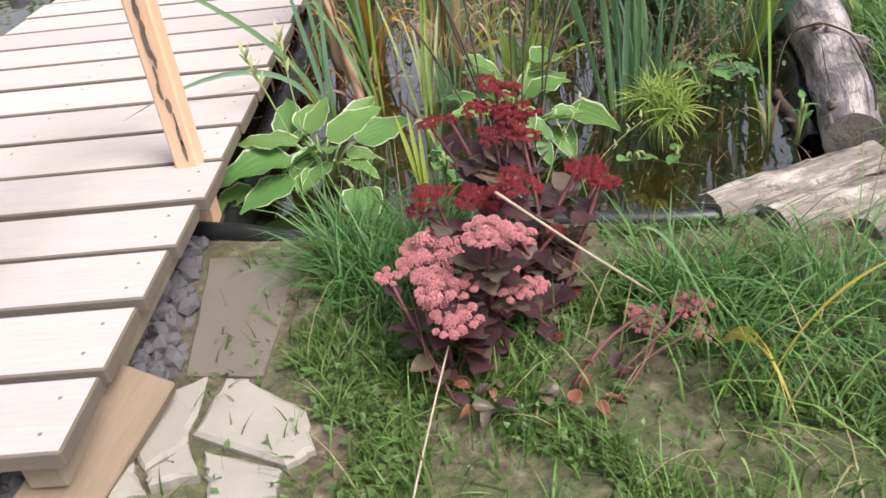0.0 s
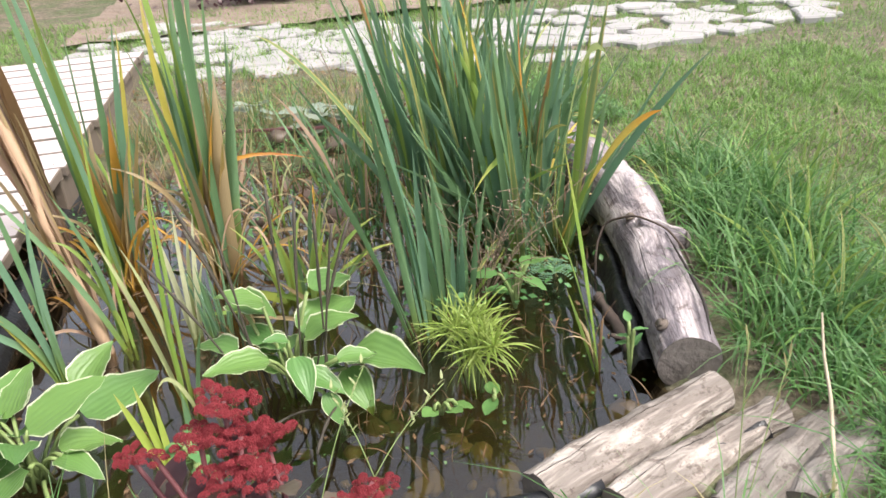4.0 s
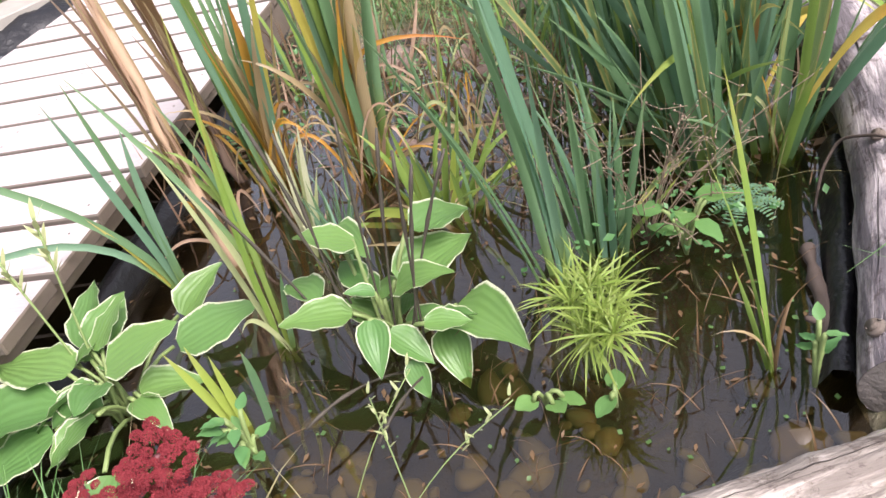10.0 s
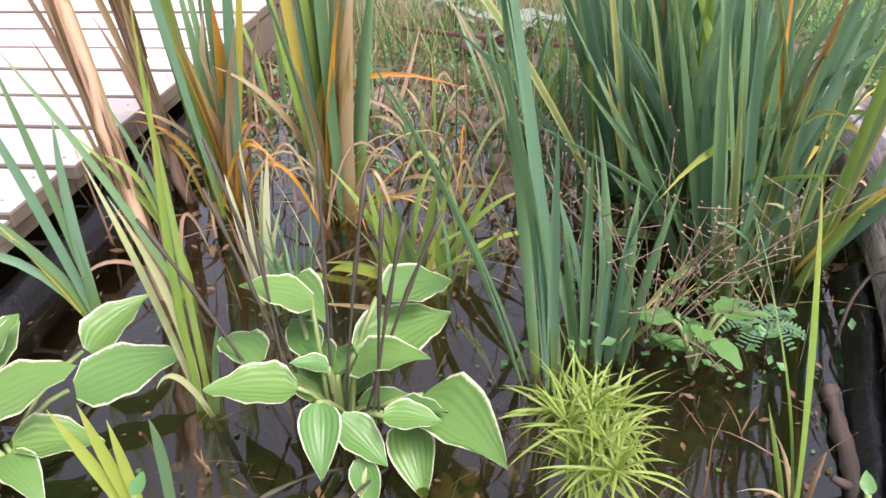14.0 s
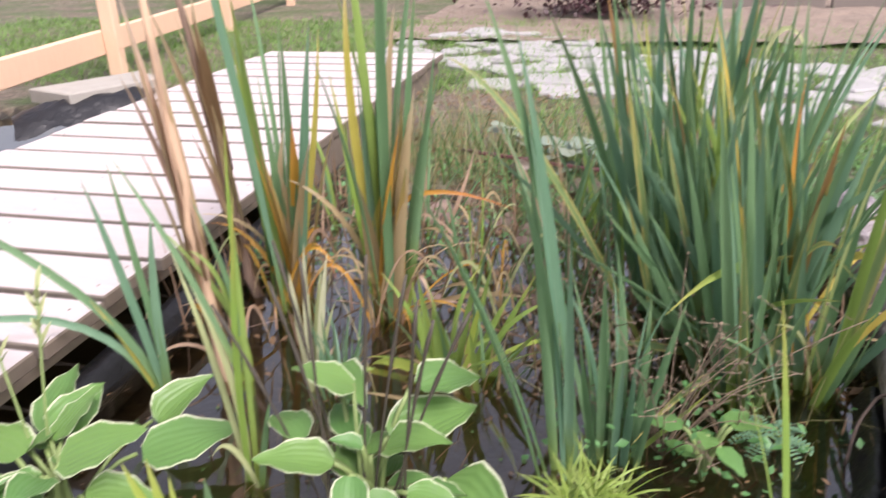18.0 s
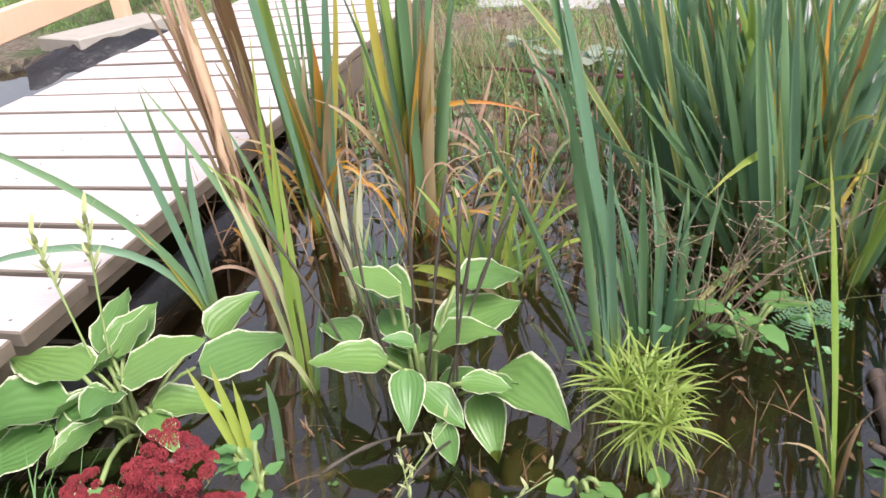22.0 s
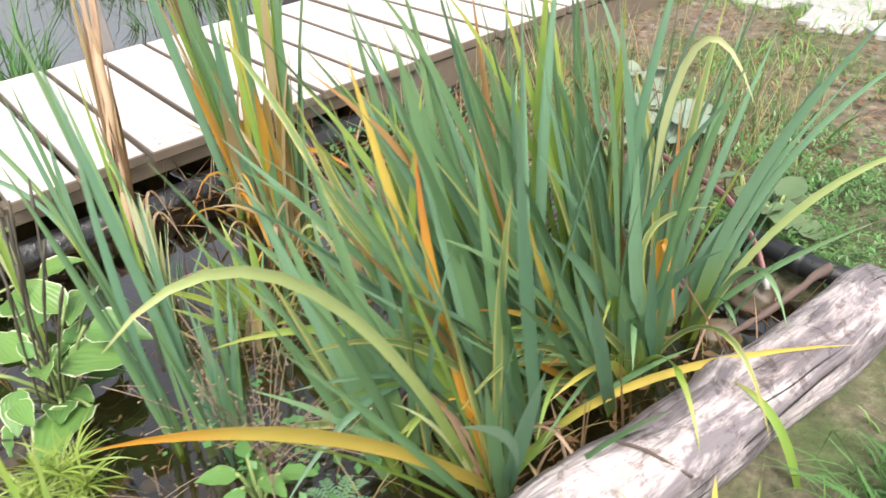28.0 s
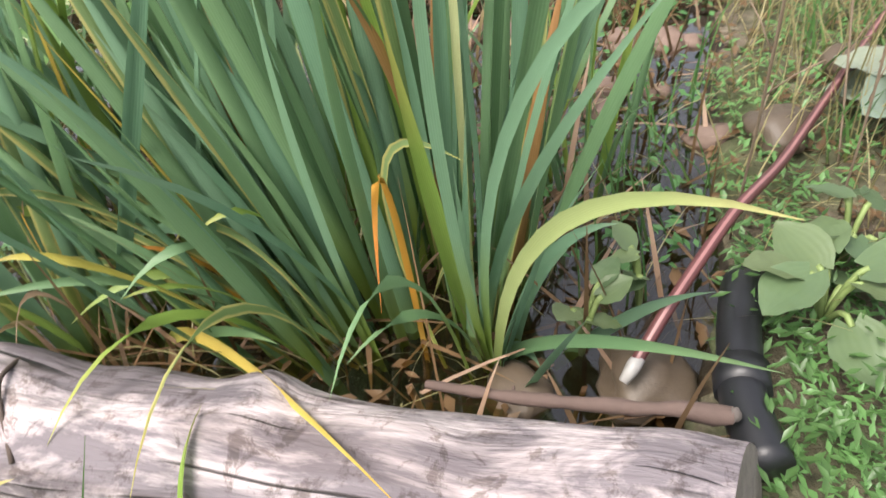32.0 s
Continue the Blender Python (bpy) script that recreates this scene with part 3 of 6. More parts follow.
# ---- boardwalk ----
EDGE, FARSIDE, TOP, PITCH = -0.385, -1.32, 0.15, 0.17
GAPS = [0.385, 0.525, 0.67, 0.81, 0.955, 1.112, 1.277, 1.448, 1.62, 1.79, 1.965] + [1.965 + PITCH * k for k in range(1, 15)]
deck = thing("boardwalk", "pale bleached wooden boardwalk beside the pond", "boardwalk", at=(0, 0, 0))
r = random.Random(5)
v, f = tube([Vector((0, 0, -0.002)), Vector((0, 0, 0.0006)), Vector((0, 0, 0.0012))], [0.003, 0.003, 0.002], 8)
screw_me = mesh("screw", v, f, screw_metal)
for y0, y1 in zip(GAPS, GAPS[1:]):
    wide = y1 - y0 - 0.015
    v, f = box_verts(FARSIDE, EDGE, 0.0, wide, -0.028, 0.0, 0.003)
    # Long sides take the darker wood that has the gap's shade painted in.
    board_me = mesh("board", v, f, [deck_wood, board_side_shaded, board_end], smooth=False)
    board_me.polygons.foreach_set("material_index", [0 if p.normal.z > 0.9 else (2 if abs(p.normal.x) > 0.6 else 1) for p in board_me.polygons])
    plank = part("board", board_me, deck, pose(r.uniform(-0.008, 0.008) - (0.022 if y0 < 0.8 else 0.0), y0 + 0.0075, TOP + r.uniform(-0.002, 0.002), 0, 0, r.uniform(-0.15, 0.15)))
    for x in (EDGE - 0.04, (EDGE + FARSIDE) / 2, FARSIDE + 0.04):
        for y in (0.22 * wide, 0.76 * wide):
            part("screw", screw_me, plank, pose(x + r.uniform(-0.004, 0.004), y + r.uniform(-0.006, 0.006), 0))
for x in (EDGE - 0.075, (EDGE + FARSIDE) / 2, FARSIDE + 0.034):
    v, f = box_verts(x - 0.025, x + 0.025, GAPS[0] + 0.03, GAPS[-1] - 0.03, TOP - 0.085, TOP - 0.031)
    part("beam", mesh("beam", v, f, frame_wood, smooth=False), deck)

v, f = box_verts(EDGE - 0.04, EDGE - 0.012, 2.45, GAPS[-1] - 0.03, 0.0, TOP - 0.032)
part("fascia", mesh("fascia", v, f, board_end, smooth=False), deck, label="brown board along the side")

# ---- big weathered log ----
def smooth_line(pts, per=6, rounds=4):
    fine = []
    for p, q in zip(pts, pts[1:]):
        fine += [Vector(p).lerp(Vector(q), i / per) for i in range(per)]
    fine.append(Vector(pts[-1]))
    for _ in range(rounds):
        fine = [fine[0]] + [(fine[i - 1] + fine[i] * 2 + fine[i + 1]) / 4 for i in range(1, len(fine) - 1)] + [fine[-1]]
    return fine


def log_thing(name, label, line, r0, r1, material, lump=0.12, swell=None):
    pts = smooth_line(line, 14 if swell else 26)
    a, n = Vector(line[0]), len(pts)
    N = 30
    rad = [r0 + (r1 - r0) * i / (n - 1) for i in range(n)]
    if swell:
        rad = [q + swell[1] * math.exp(-((p.y - swell[0]) / swell[2]) ** 2) for p, q in zip(pts, rad)]
    top = thing(name, label, "log", "logs edging the pond", a)
    v, f = tube([p - a for p in pts], rad, N, False, lump, 5.0)
    if not swell:
        for i in range(n):
            for k in range(N):
                d = v[i * N + k] - (pts[i] - a)
                ridge = noise.noise(Vector((math.cos(6.283 * k / N) * 3.4, math.sin(6.283 * k / N) * 3.4, i * 0.12 + line[0][0] * 9)))
                v[i * N + k] = v[i * N + k] + d * (0.13 * ridge + 0.05 * noise.noise(v[i * N + k] * 70))
    if swell:
        v = [p + Vector((0, 0, 1)) * 0.016 * noise.noise(p * 9) + Vector((-0.015, 0, 0.009)) * math.exp(-((p.y + a.y - 2.13) / 0.03) ** 2 - ((p.x + a.x - 1.01) / 0.04) ** 2) for p in v]
    if swell:
        for k in range(2 * N):
            i = len(v) - 1 - k
            c = pts[-1] - a
            v[i] = v[i] - Vector((0, 0.25, 0)) * ((v[i].x - c.x) + (v[i].z - c.z)) * (1.0 if k < N else 0.5)
    wide = [v[i * N + k % N] for i in range(n) for k in range(N + 1)]
    along = [0.0]
    for p, q in zip(pts, pts[1:]):
        along.append(along[-1] + (q - p).length)
    uv = [(6.283 * r0 * k / N, along[i]) for i in range(n) for k in range(N + 1)]
    part("trunk", mesh("trunk", wide, grid_faces(n, N + 1), material, uv), top)
    for i0, fl in ((0, True), ((n - 1) * N, False)):
        ring = v[i0:i0 + N]
        c = sum(ring, Vector()) / N
        cv = [c] + [c + (p - c) * 0.5 for p in ring] + [p + (c - p) * 0.01 for p in ring]
        cf = [(0, 1 + k, 1 + (k + 1) % N) for k in range(N)] + [(1 + k, N + 1 + k, N + 1 + (k + 1) % N, 1 + (k + 1) % N) for k in range(N)]
        part("cut_end", mesh("cut_end", cv, cf if not fl else [q[::-1] for q in cf], log_end, smooth=False), top, label="grey sawn end")
    return top


grey_wood = weathered("grey_wood", (0.34, 0.31, 0.28), (0.2, 0.18, 0.16), (0.05, 0.04, 0.035), 1.0)
big_log = log_thing("log", "thick barkless grey log along the pond", [(0.848, 1.165, 0.046), (0.898, 1.32, 0.052), (0.955, 1.5, 0.06), (1.015, 1.74, 0.07), (1.046, 2.0, 0.076), (1.06, 2.25, 0.074), (1.07, 2.53, 0.074)], 0.054, 0.069, log_wood, 0.1, (1.85, 0.012, 0.22))
o = Vector(big_log.location)
def trunk_uv(count, sides, rad, step):
    return [(6.283 * rad * k / sides, i * step) for i in range(count) for k in range(sides)]


v, f = tube([p - o for p in smooth_line([(0.97, 1.56, 0.075), (1.0, 1.55, 0.085), (1.025, 1.53, 0.09), (1.043, 1.518, 0.09)], 3, 1)], [0.055, 0.052, 0.047, 0.04, 0.035, 0.031, 0.028, 0.026, 0.024, 0.02], 16, True, 0.35, 22.0)
part("branch_stub", mesh("branch_stub", v, f, log_wood, trunk_uv(10, 16, 0.04, 0.012)), big_log, label="broken grey branch stub")
v, f = tube([p - o for p in (Vector((1.04, 1.52, 0.09)), Vector((1.044, 1.5175, 0.09)), Vector((1.0475, 1.515, 0.09)))], [0.021, 0.019, 0.012], 14, True, 0.5, 60.0)
part("broken_face", mesh("broken_face", v, f, stub_wood), big_log, label="dark broken face of the stub")
for (x, y, z), (dx, dy, dz), rad, lb in (((0.826, 1.222, 0.094), (-0.75, -0.1, 1.0), 0.01, "dark round knot"), ((0.95, 1.6, 0.122), (-0.45, 0, 1.0), 0.009, "small dark knot")):
    d = Vector((dx, dy, dz)).normalized()
    p = Vector((x, y, z)) - o
    v, f = tube([p, p + d * 0.006, p + d * 0.009, p + d * 0.005, p + d * 0.002], [rad * 1.25, rad, rad * 0.75, rad * 0.55, rad * 0.1], 14, True, 0.3, 30.0)
    part("knot", mesh("knot", v, f, knot_dark), big_log, label=lb)
line = smooth_line([(0.874, 1.150, 0.108), (0.908, 1.225, 0.1165), (0.938, 1.320, 0.1165), (0.962, 1.420, 0.12), (0.980, 1.500, 0.124)], 8)
v, f = tube([p - o for p in line], [0.0012 + 0.0022 * math.sin(math.pi * min(1.0, 1.15 * i / len(line))) for i in range(len(line))], 6, True, 0.5, 40.0)
part("crack", mesh("crack", v, f, crack_dark), big_log, label="long dark drying crack")
log_thing("log", "short weathered log with cracked surface", [(0.512, 0.972, 0.014), (0.690, 1.043, 0.02), (0.862, 1.098, 0.03)], 0.043, 0.037, bark_wood, 0.14)
log_thing("log", "pale split piece of log lying on the bank", [(0.606, 0.912, 0.012), (0.770, 0.980, 0.012), (0.930, 1.035, 0.018)], 0.042, 0.032, bark_wood, 0.32)
log_thing("log", "grey split log half hidden in grass", [(0.738, 0.862, 0.008), (0.860, 0.930, 0.008), (0.985, 0.995, 0.012)], 0.04, 0.03, grey_wood, 0.4)
log_thing("log", "grey split log sunk in long grass", [(0.842, 0.845, 0.006), (0.930, 0.900, 0.004), (1.040, 0.957, 0.006)], 0.042, 0.034, grey_wood, 0.4)


def rod(name, label, category, line, rad, material, sides=8, per=6, rounds=3, lump=0.0, piece="tube"):
    """A thing that is one bent bar."""
    a = Vector(line[0])
    fine = smooth_line(line, per, rounds)
    n = len(fine)
    rr = rad if isinstance(rad, (int, float)) else [rad[0] + (rad[1] - rad[0]) * i / (n - 1) for i in range(n)]
    v, f = tube([p - a for p in fine], rr, sides, True, lump, 9.0)
    ob = new(name, mesh(name, v, f, material))
    ob.location = a
    return tagged(ob, label, category)


# ---- pond edging ----
rod("edging_pipe", "black plastic pipe edging the pond", "pipe", [(-0.520, 1.085, 0.022), (-0.360, 1.045, 0.02), (-0.260, 1.012, 0.016), (-0.050, 1.003, 0.014), (0.200, 1.000, 0.018), (0.356, 0.974, 0.02), (0.472, 0.958, 0.02), (0.600, 0.965, 0.016)], 0.02, rubber, 14)
rod("edging_pipe", "black plastic pipe at the end of the pond", "pipe", [(1.005, 2.56, 0.06), (0.938, 2.546, 0.064), (0.843, 2.556, 0.064), (0.760, 2.572, 0.05), (0.690, 2.600, 0.0), (0.600, 2.640, -0.06)], 0.022, rubber, 14)
v, f = tube([Vector((0.925, 2.549, 0.063)), Vector((0.91, 2.55, 0.063)), Vector((0.895, 2.551, 0.063))], 0.0265, 14)
tagged(new("pipe_joint", mesh("pipe_joint", v, f, rubber)), "black collar round the edging pipe", "pipe fitting")
r = random.Random(8)
for line, w in (([(-0.400, 1.050), (-0.405, 1.500), (-0.410, 2.100), (-0.420, 3.000)], 0.09), ([(0.792, 1.211), (0.828, 1.328), (0.895, 1.557), (0.945, 1.763)], 0.06), ([(0.680, 0.930), (0.760, 0.965), (0.880, 1.000)], 0.05)):
    pts = smooth_line([(x, y, 0) for x, y in line], 8)
    vv = []
    for i, p in enumerate(pts):
        for j in range(7):
            e = j / 6 - 0.5
            vv.append((p.x + e * w, p.y - e * w * 0.4, 0.012 + 0.028 * math.cos(e * 5) + 0.018 * noise.noise(Vector((p.x * 18 + j, p.y * 18, 2)))))
    sheet = thing("pond_liner", "crumpled black rubber liner at the water's edge", "pond liner", at=vv[0])
    o = Vector(vv[0])
    part("sheet", mesh("sheet", [Vector(q) - o for q in vv], grid_faces(len(pts), 7), liner), sheet)
    v, f = tube([Vector(vv[7 * i + 6]) - o for i in range(len(pts))], 0.004, 6, True, 0.5, 30.0)
    part("rolled_edge", mesh("rolled_edge", v, f, liner), sheet)
vv = []
for i in range(22):
    for j in range(9):
        q, e = i / 21, j / 8 - 0.5
        hump = math.cos(e * 3.0) * math.sin(math.pi * (0.06 + 0.88 * q)) ** 0.5
        n = noise.noise(Vector((q * 9, e * 7, 5)))
        vv.append((-1.78 + q * 0.42 - e * 0.2, 3.0 + q * 0.5 + e * 0.22 + 0.02 * n, 0.06 + 0.1 * hump + 0.025 * n))
tagged(new("pond_liner", mesh("pond_liner", vv, grid_faces(22, 9), liner)), "heap of black rubber liner beside the boardwalk", "pond liner")
hose = rod("garden_hose", "thin dark red garden hose with pale stripes running into the pond", "hose", [(0.9, 2.452, 0.065), (0.855, 2.485, 0.105), (0.747, 2.553, 0.14), (0.62, 2.625, 0.115), (0.433, 2.714, 0.09), (0.005, 2.932, 0.07)], 0.0065, hose_red, 12, piece="hose")
hose.data.materials.append(hose_stripe)
hose.data.polygons.foreach_set("material_index", [1 if k % 12 in (2, 6, 10) and len(p.vertices) == 4 else 0 for k, p in enumerate(hose.data.polygons)])
v, f = tube([Vector((0.012, -0.01, -0.012)), Vector((0.004, -0.003, -0.004)), Vector((0.0, 0.0, 0.0)), Vector((-0.006, 0.005, 0.005))], [0.005, 0.007, 0.0075, 0.0065], 12)
part("connector", mesh("connector", v, f, fitting), hose, label="small metal hose connector")
old_stick = plain("old_stick", (0.13, 0.088, 0.074), 0.85, 0.4, 40.0, 0.4)


def stick(label, line, rad, material, seed):
    """A stick with a broken end and the stump of a side twig."""
    r = random.Random(seed)
    a = Vector(line[0])
    fine = smooth_line(line, 7, 3)
    n = len(fine)
    top = thing("stick", label, "stick", at=a)
    v, f = tube([p - a for p in fine], [rad[0] + (rad[1] - rad[0]) * i / (n - 1) for i in range(n)], 11, False, 0.6, 30.0)
    part("shaft", mesh("shaft", v, f, material), top)
    d = (fine[-1] - fine[-2]).normalized()
    p = fine[-1] - a
    v, f = tube([p - d * 0.002, p + d * 0.004, p + d * 0.007], [rad[1] * 0.98, rad[1] * 0.8, rad[1] * 0.3], 11, True, 0.9, 80.0)
    part("broken_end", mesh("broken_end", v, f, stub_wood), top, label="paler splintered end")
    q = fine[n // 3] - a
    e = Vector((-d.y, d.x, r.uniform(0.4, 0.8))).normalized()
    v, f = tube([q, q + e * rad[0] * 1.8, q + e * rad[0] * 2.6], [rad[0] * 0.6, rad[0] * 0.45, rad[0] * 0.3], 7)
    part("twig_stump", mesh("twig_stump", v, f, material), top)
    return top


stick("dark wet stick beside the log", [(0.798, 1.236, 0.006), (0.812, 1.354, 0.01), (0.828, 1.490, 0.006)], (0.012, 0.009), dead_branch, 1)
stick("reddish brown stick along the log", [(0.945, 2.255, 0.072), (0.962, 2.34, 0.080), (0.966, 2.42, 0.083), (0.975, 2.53, 0.09)], (0.004, 0.0085), old_stick, 2)
rod("twig", "thin rusty twig arching over the log", "twig", [(0.866, 1.592, 0.0), (0.880, 1.620, 0.06), (0.907, 1.636, 0.105), (0.945, 1.570, 0.142), (0.978, 1.490, 0.138), (1.000, 1.455, 0.1), (1.016, 1.440, 0.05)], 0.0026, dead_branch, 6)
rod("twig", "thin bent twig lying on the log", "twig", [(0.965, 1.890, 0.1), (1.000, 1.885, 0.142), (1.045, 1.895, 0.158), (1.100, 1.93, 0.12)], 0.0024, dead_branch, 6)
rod("straw", "bleached straw leaning across the red flowers", "straw", [(0.115, 0.673, 0.276), (0.221, 0.681, 0.176), (0.343, 0.703, 0.060)], 0.0022, stem_straw, 6)
rod("straw", "dry grass stalk on the bank", "straw", [(0.040, 0.603, 0.1), (0.013, 0.490, 0.08), (-0.015, 0.356, 0.06)], 0.0014, stem_straw, 6)
rod("straw", "bleached straw leaning across the logs", "straw", [(0.845, 0.790, 0.02), (0.885, 0.860, 0.07), (0.945, 0.950, 0.105), (0.975, 1.010, 0.13), (1.030, 1.090, 0.15)], (0.0042, 0.0016), stem_straw, 6)

def slab_data(poly, z0, z1, bev=0.006, rough=0.003, seed=0):
    """A flat stone with chipped rim."""
    ring = []
    for (x0, y0), (x1, y1) in zip(poly, poly[1:] + poly[:1]):
        for i in range(5):
            q = i / 5
            ring.append(Vector((x0 + (x1 - x0) * q + rough * 2 * noise.noise(Vector((x0 * 40 + q * 5, y0 * 40, seed))), y0 + (y1 - y0) * q + rough * 2 * noise.noise(Vector((x0 * 40, y0 * 40 + q * 5, seed + 9))), 0)))
    c = sum(ring, Vector()) / len(ring)
    n = len(ring)
    v = [p + Vector((0, 0, z0)) for p in ring] + [p + Vector((0, 0, z1 - bev)) for p in ring]
    v += [p + (c - p).normalized() * bev * 1.4 + Vector((0, 0, z1)) for p in ring]
    return v, grid_faces(3, n, True) + [tuple(range(2 * n, 3 * n))]


# ---- railings ----
rail = thing("handrail", "fresh pine post with a short handrail at the boardwalk", "handrail", at=(-0.447, 1.112, 0.0))
v, f = box_verts(-0.024, 0.022, -0.024, 0.022, -0.02, 0.62, 0.004)
part("post", mesh("post", v, f, pine, smooth=False), rail)
v, f = box_verts(-0.08, -0.04, -0.8, 0.06, 0.57, 0.63, 0.004)
part("rail", mesh("rail", v, f, pine, smooth=False), rail)
rb = random.Random(6)
for k in range(13):
    z, c, hh, w = 0.19 + 0.029 * k, rb.uniform(-0.006, 0.008), rb.uniform(0.012, 0.03), rb.uniform(0.002, 0.006)
    v = [(c + w * math.sin(a) * rb.uniform(0.5, 1.2), -0.0245 - (0.0015 if a % 2 else 0.0), z + hh * math.cos(a)) for a in (0.0, 0.8, 1.6, 2.4, 3.14, 3.9, 4.7, 5.5)]
    part("bark_patch", mesh("bark_patch", v, [tuple(range(8))], knot_dark, smooth=False), rail, label="dark rough patch of bark left on the post")
fence = thing("handrail", "pale pine post and rail fence beside the larger pond", "handrail", at=(-2.05, 3.72, 0.0))
fence.rotation_euler = (0, 0, radians(9))
for y in (0.35, 2.1, 3.9):
    v, f = box_verts(0.02, 0.09, y - 0.035, y + 0.035, -0.3, 0.78, 0.004)
    part("post", mesh("post", v, f, pine, smooth=False), fence)
for z0, z1 in ((0.17, 0.29), (0.64, 0.74)):
    v, f = box_verts(-0.025, 0.018, -1.4, 5.0, z0, z1, 0.005)
    part("rail", mesh("rail", v, f, pine, smooth=False), fence)
ledge = [(-1.85, 3.2), (-1.6, 3.12), (-1.42, 3.5), (-1.62, 3.62)]
v, f = slab_data(ledge, 0.12, 0.175, 0.005, 0.004, 3)
tagged(new("stone_slab", mesh("stone_slab", v, f, flagstone, smooth=False)), "flat pale stone slab lying on the black liner", "stone slab")
prop_wood = plain("prop_wood", (0.25, 0.185, 0.13), 0.8, 0.35, 20.0, 0.3, (6.0, 0.8, 6.0))
prop = thing("wooden_prop", "slanting wooden board against the boardwalk's end", "timber", at=(-0.43, 0.505, 0.055))
v, f = box_verts(-0.05, 0.05, -0.3, 0.1, -0.014, 0.014, 0.003)
part("board", mesh("board", v, f, prop_wood, smooth=False), prop, pose(0, 0, 0, 12, 20, -14))
grey_post = thing("post", "weathered grey post at the boardwalk's edge", "post", at=(-1.35, 2.02, 0.0))
v, f = box_verts(-0.02, 0.02, -0.02, 0.02, -0.1, 0.42, 0.004)
part("stake", mesh("stake", v, f, stake_wood, smooth=False), grey_post)


# ---- stones ----
def lump_data(seed, squash=0.7, sharp=0.5, sub=2):
    bm = bmesh.new()
    bmesh.ops.create_icosphere(bm, subdivisions=sub, radius=1.0)
    for v in bm.verts:
        n = noise.noise(v.co * 1.1 + Vector((seed * 3.1, 0, 0)))
        m = noise.noise(v.co * 2.7 + Vector((0, seed * 2.3, 0)))
        v.co *= 1 + sharp * n + 0.4 * sharp * m
        v.co.z *= squash
    out = [v.co.copy() for v in bm.verts], [tuple(q.index for q in f.verts) for f in bm.faces]
    bm.free()
    return out


def stones(name, label, category, spots, material, squash=0.7, sharp=0.5, smooth=False, seed=1, kinds=6, piece="stone", sub=1):
    r = random.Random(seed)
    top = thing(name, label, category)
    pool = []
    for k in range(kinds):
        v, f = lump_data(k + seed * 7, squash, sharp, sub)
        pool.append(mesh(piece, v, f, material, smooth=smooth))
    for x, y, z, s in spots:
        m = pose(x, y, z, r.uniform(-25, 25), r.uniform(-25, 25), r.uniform(0, 360)) @ Matrix.Diagonal((s * r.uniform(0.8, 1.25), s * r.uniform(0.8, 1.2), s, 1))
        part(piece, r.choice(pool), top, m)
    return top


r = random.Random(21)
spots = []
for k in range(295):
    y = r.uniform(0.42, 1.05)
    x = r.uniform(-0.56, -0.425 + (1.02 - y) * 0.11 if y > 0.65 else -0.395 - (0.65 - y) * 0.45)
    spots.append((x, y, 0.012 + r.uniform(0, 0.024), r.uniform(0.012, 0.023)))
stones("gravel", "loose grey crushed gravel beside the boardwalk", "gravel", spots, gravel_stone, 0.75, 0.55, seed=2, sub=1)
spots = []
for k in range(170):
    x, y = r.uniform(-0.1, 0.92), 1.0 + abs(r.gauss(0, 0.17))
    if inside(x, y, POND):
        spots.append((x, y, land(x, y) + 0.004, r.uniform(0.008, 0.026)))
stones("pond_stones", "round brown stones under the shallow water", "stones", spots, pond_stone, 0.55, 0.45, True, 3, kinds=10, sub=2)
for x, y, z, s, lb in ((0.868, 2.470, 0.008, 0.056, "smooth brown boulder half under water"), (0.890, 2.338, -0.006, 0.042, "smooth wet brown boulder by the log"), (0.732, 1.144, -0.02, 0.035, "wet brown stone by the logs"), (0.423, 2.667, 0.05, 0.05, "grey stone at the pond's end"), (0.239, 2.822, 0.05, 0.06, "pale stone at the pond's end")):
    v, f = lump_data(int(x * 50), 0.7, 0.42, 3)
    ob = new("boulder", mesh("boulder", v, f, wet_stone))
    ob.matrix_basis = pose(x, y, z, 0, 0, 40 * x) @ Matrix.Diagonal((s, s * 0.85, s * 0.8, 1))
    tagged(ob, lb, "stone")


v, f = slab_data([(-0.408, 0.964), (-0.236, 0.945), (-0.246, 0.634), (-0.368, 0.647)], -0.02, 0.026, 0.004, 0.002)
tagged(new("paving_slab", mesh("paving_slab", v, f, slab_stone, smooth=False)), "square brown concrete slab by the boardwalk", "paving slab")
flags = thing("flagstone_path", "irregular pale flagstones laid in soil", "flagstones", kind="structure")
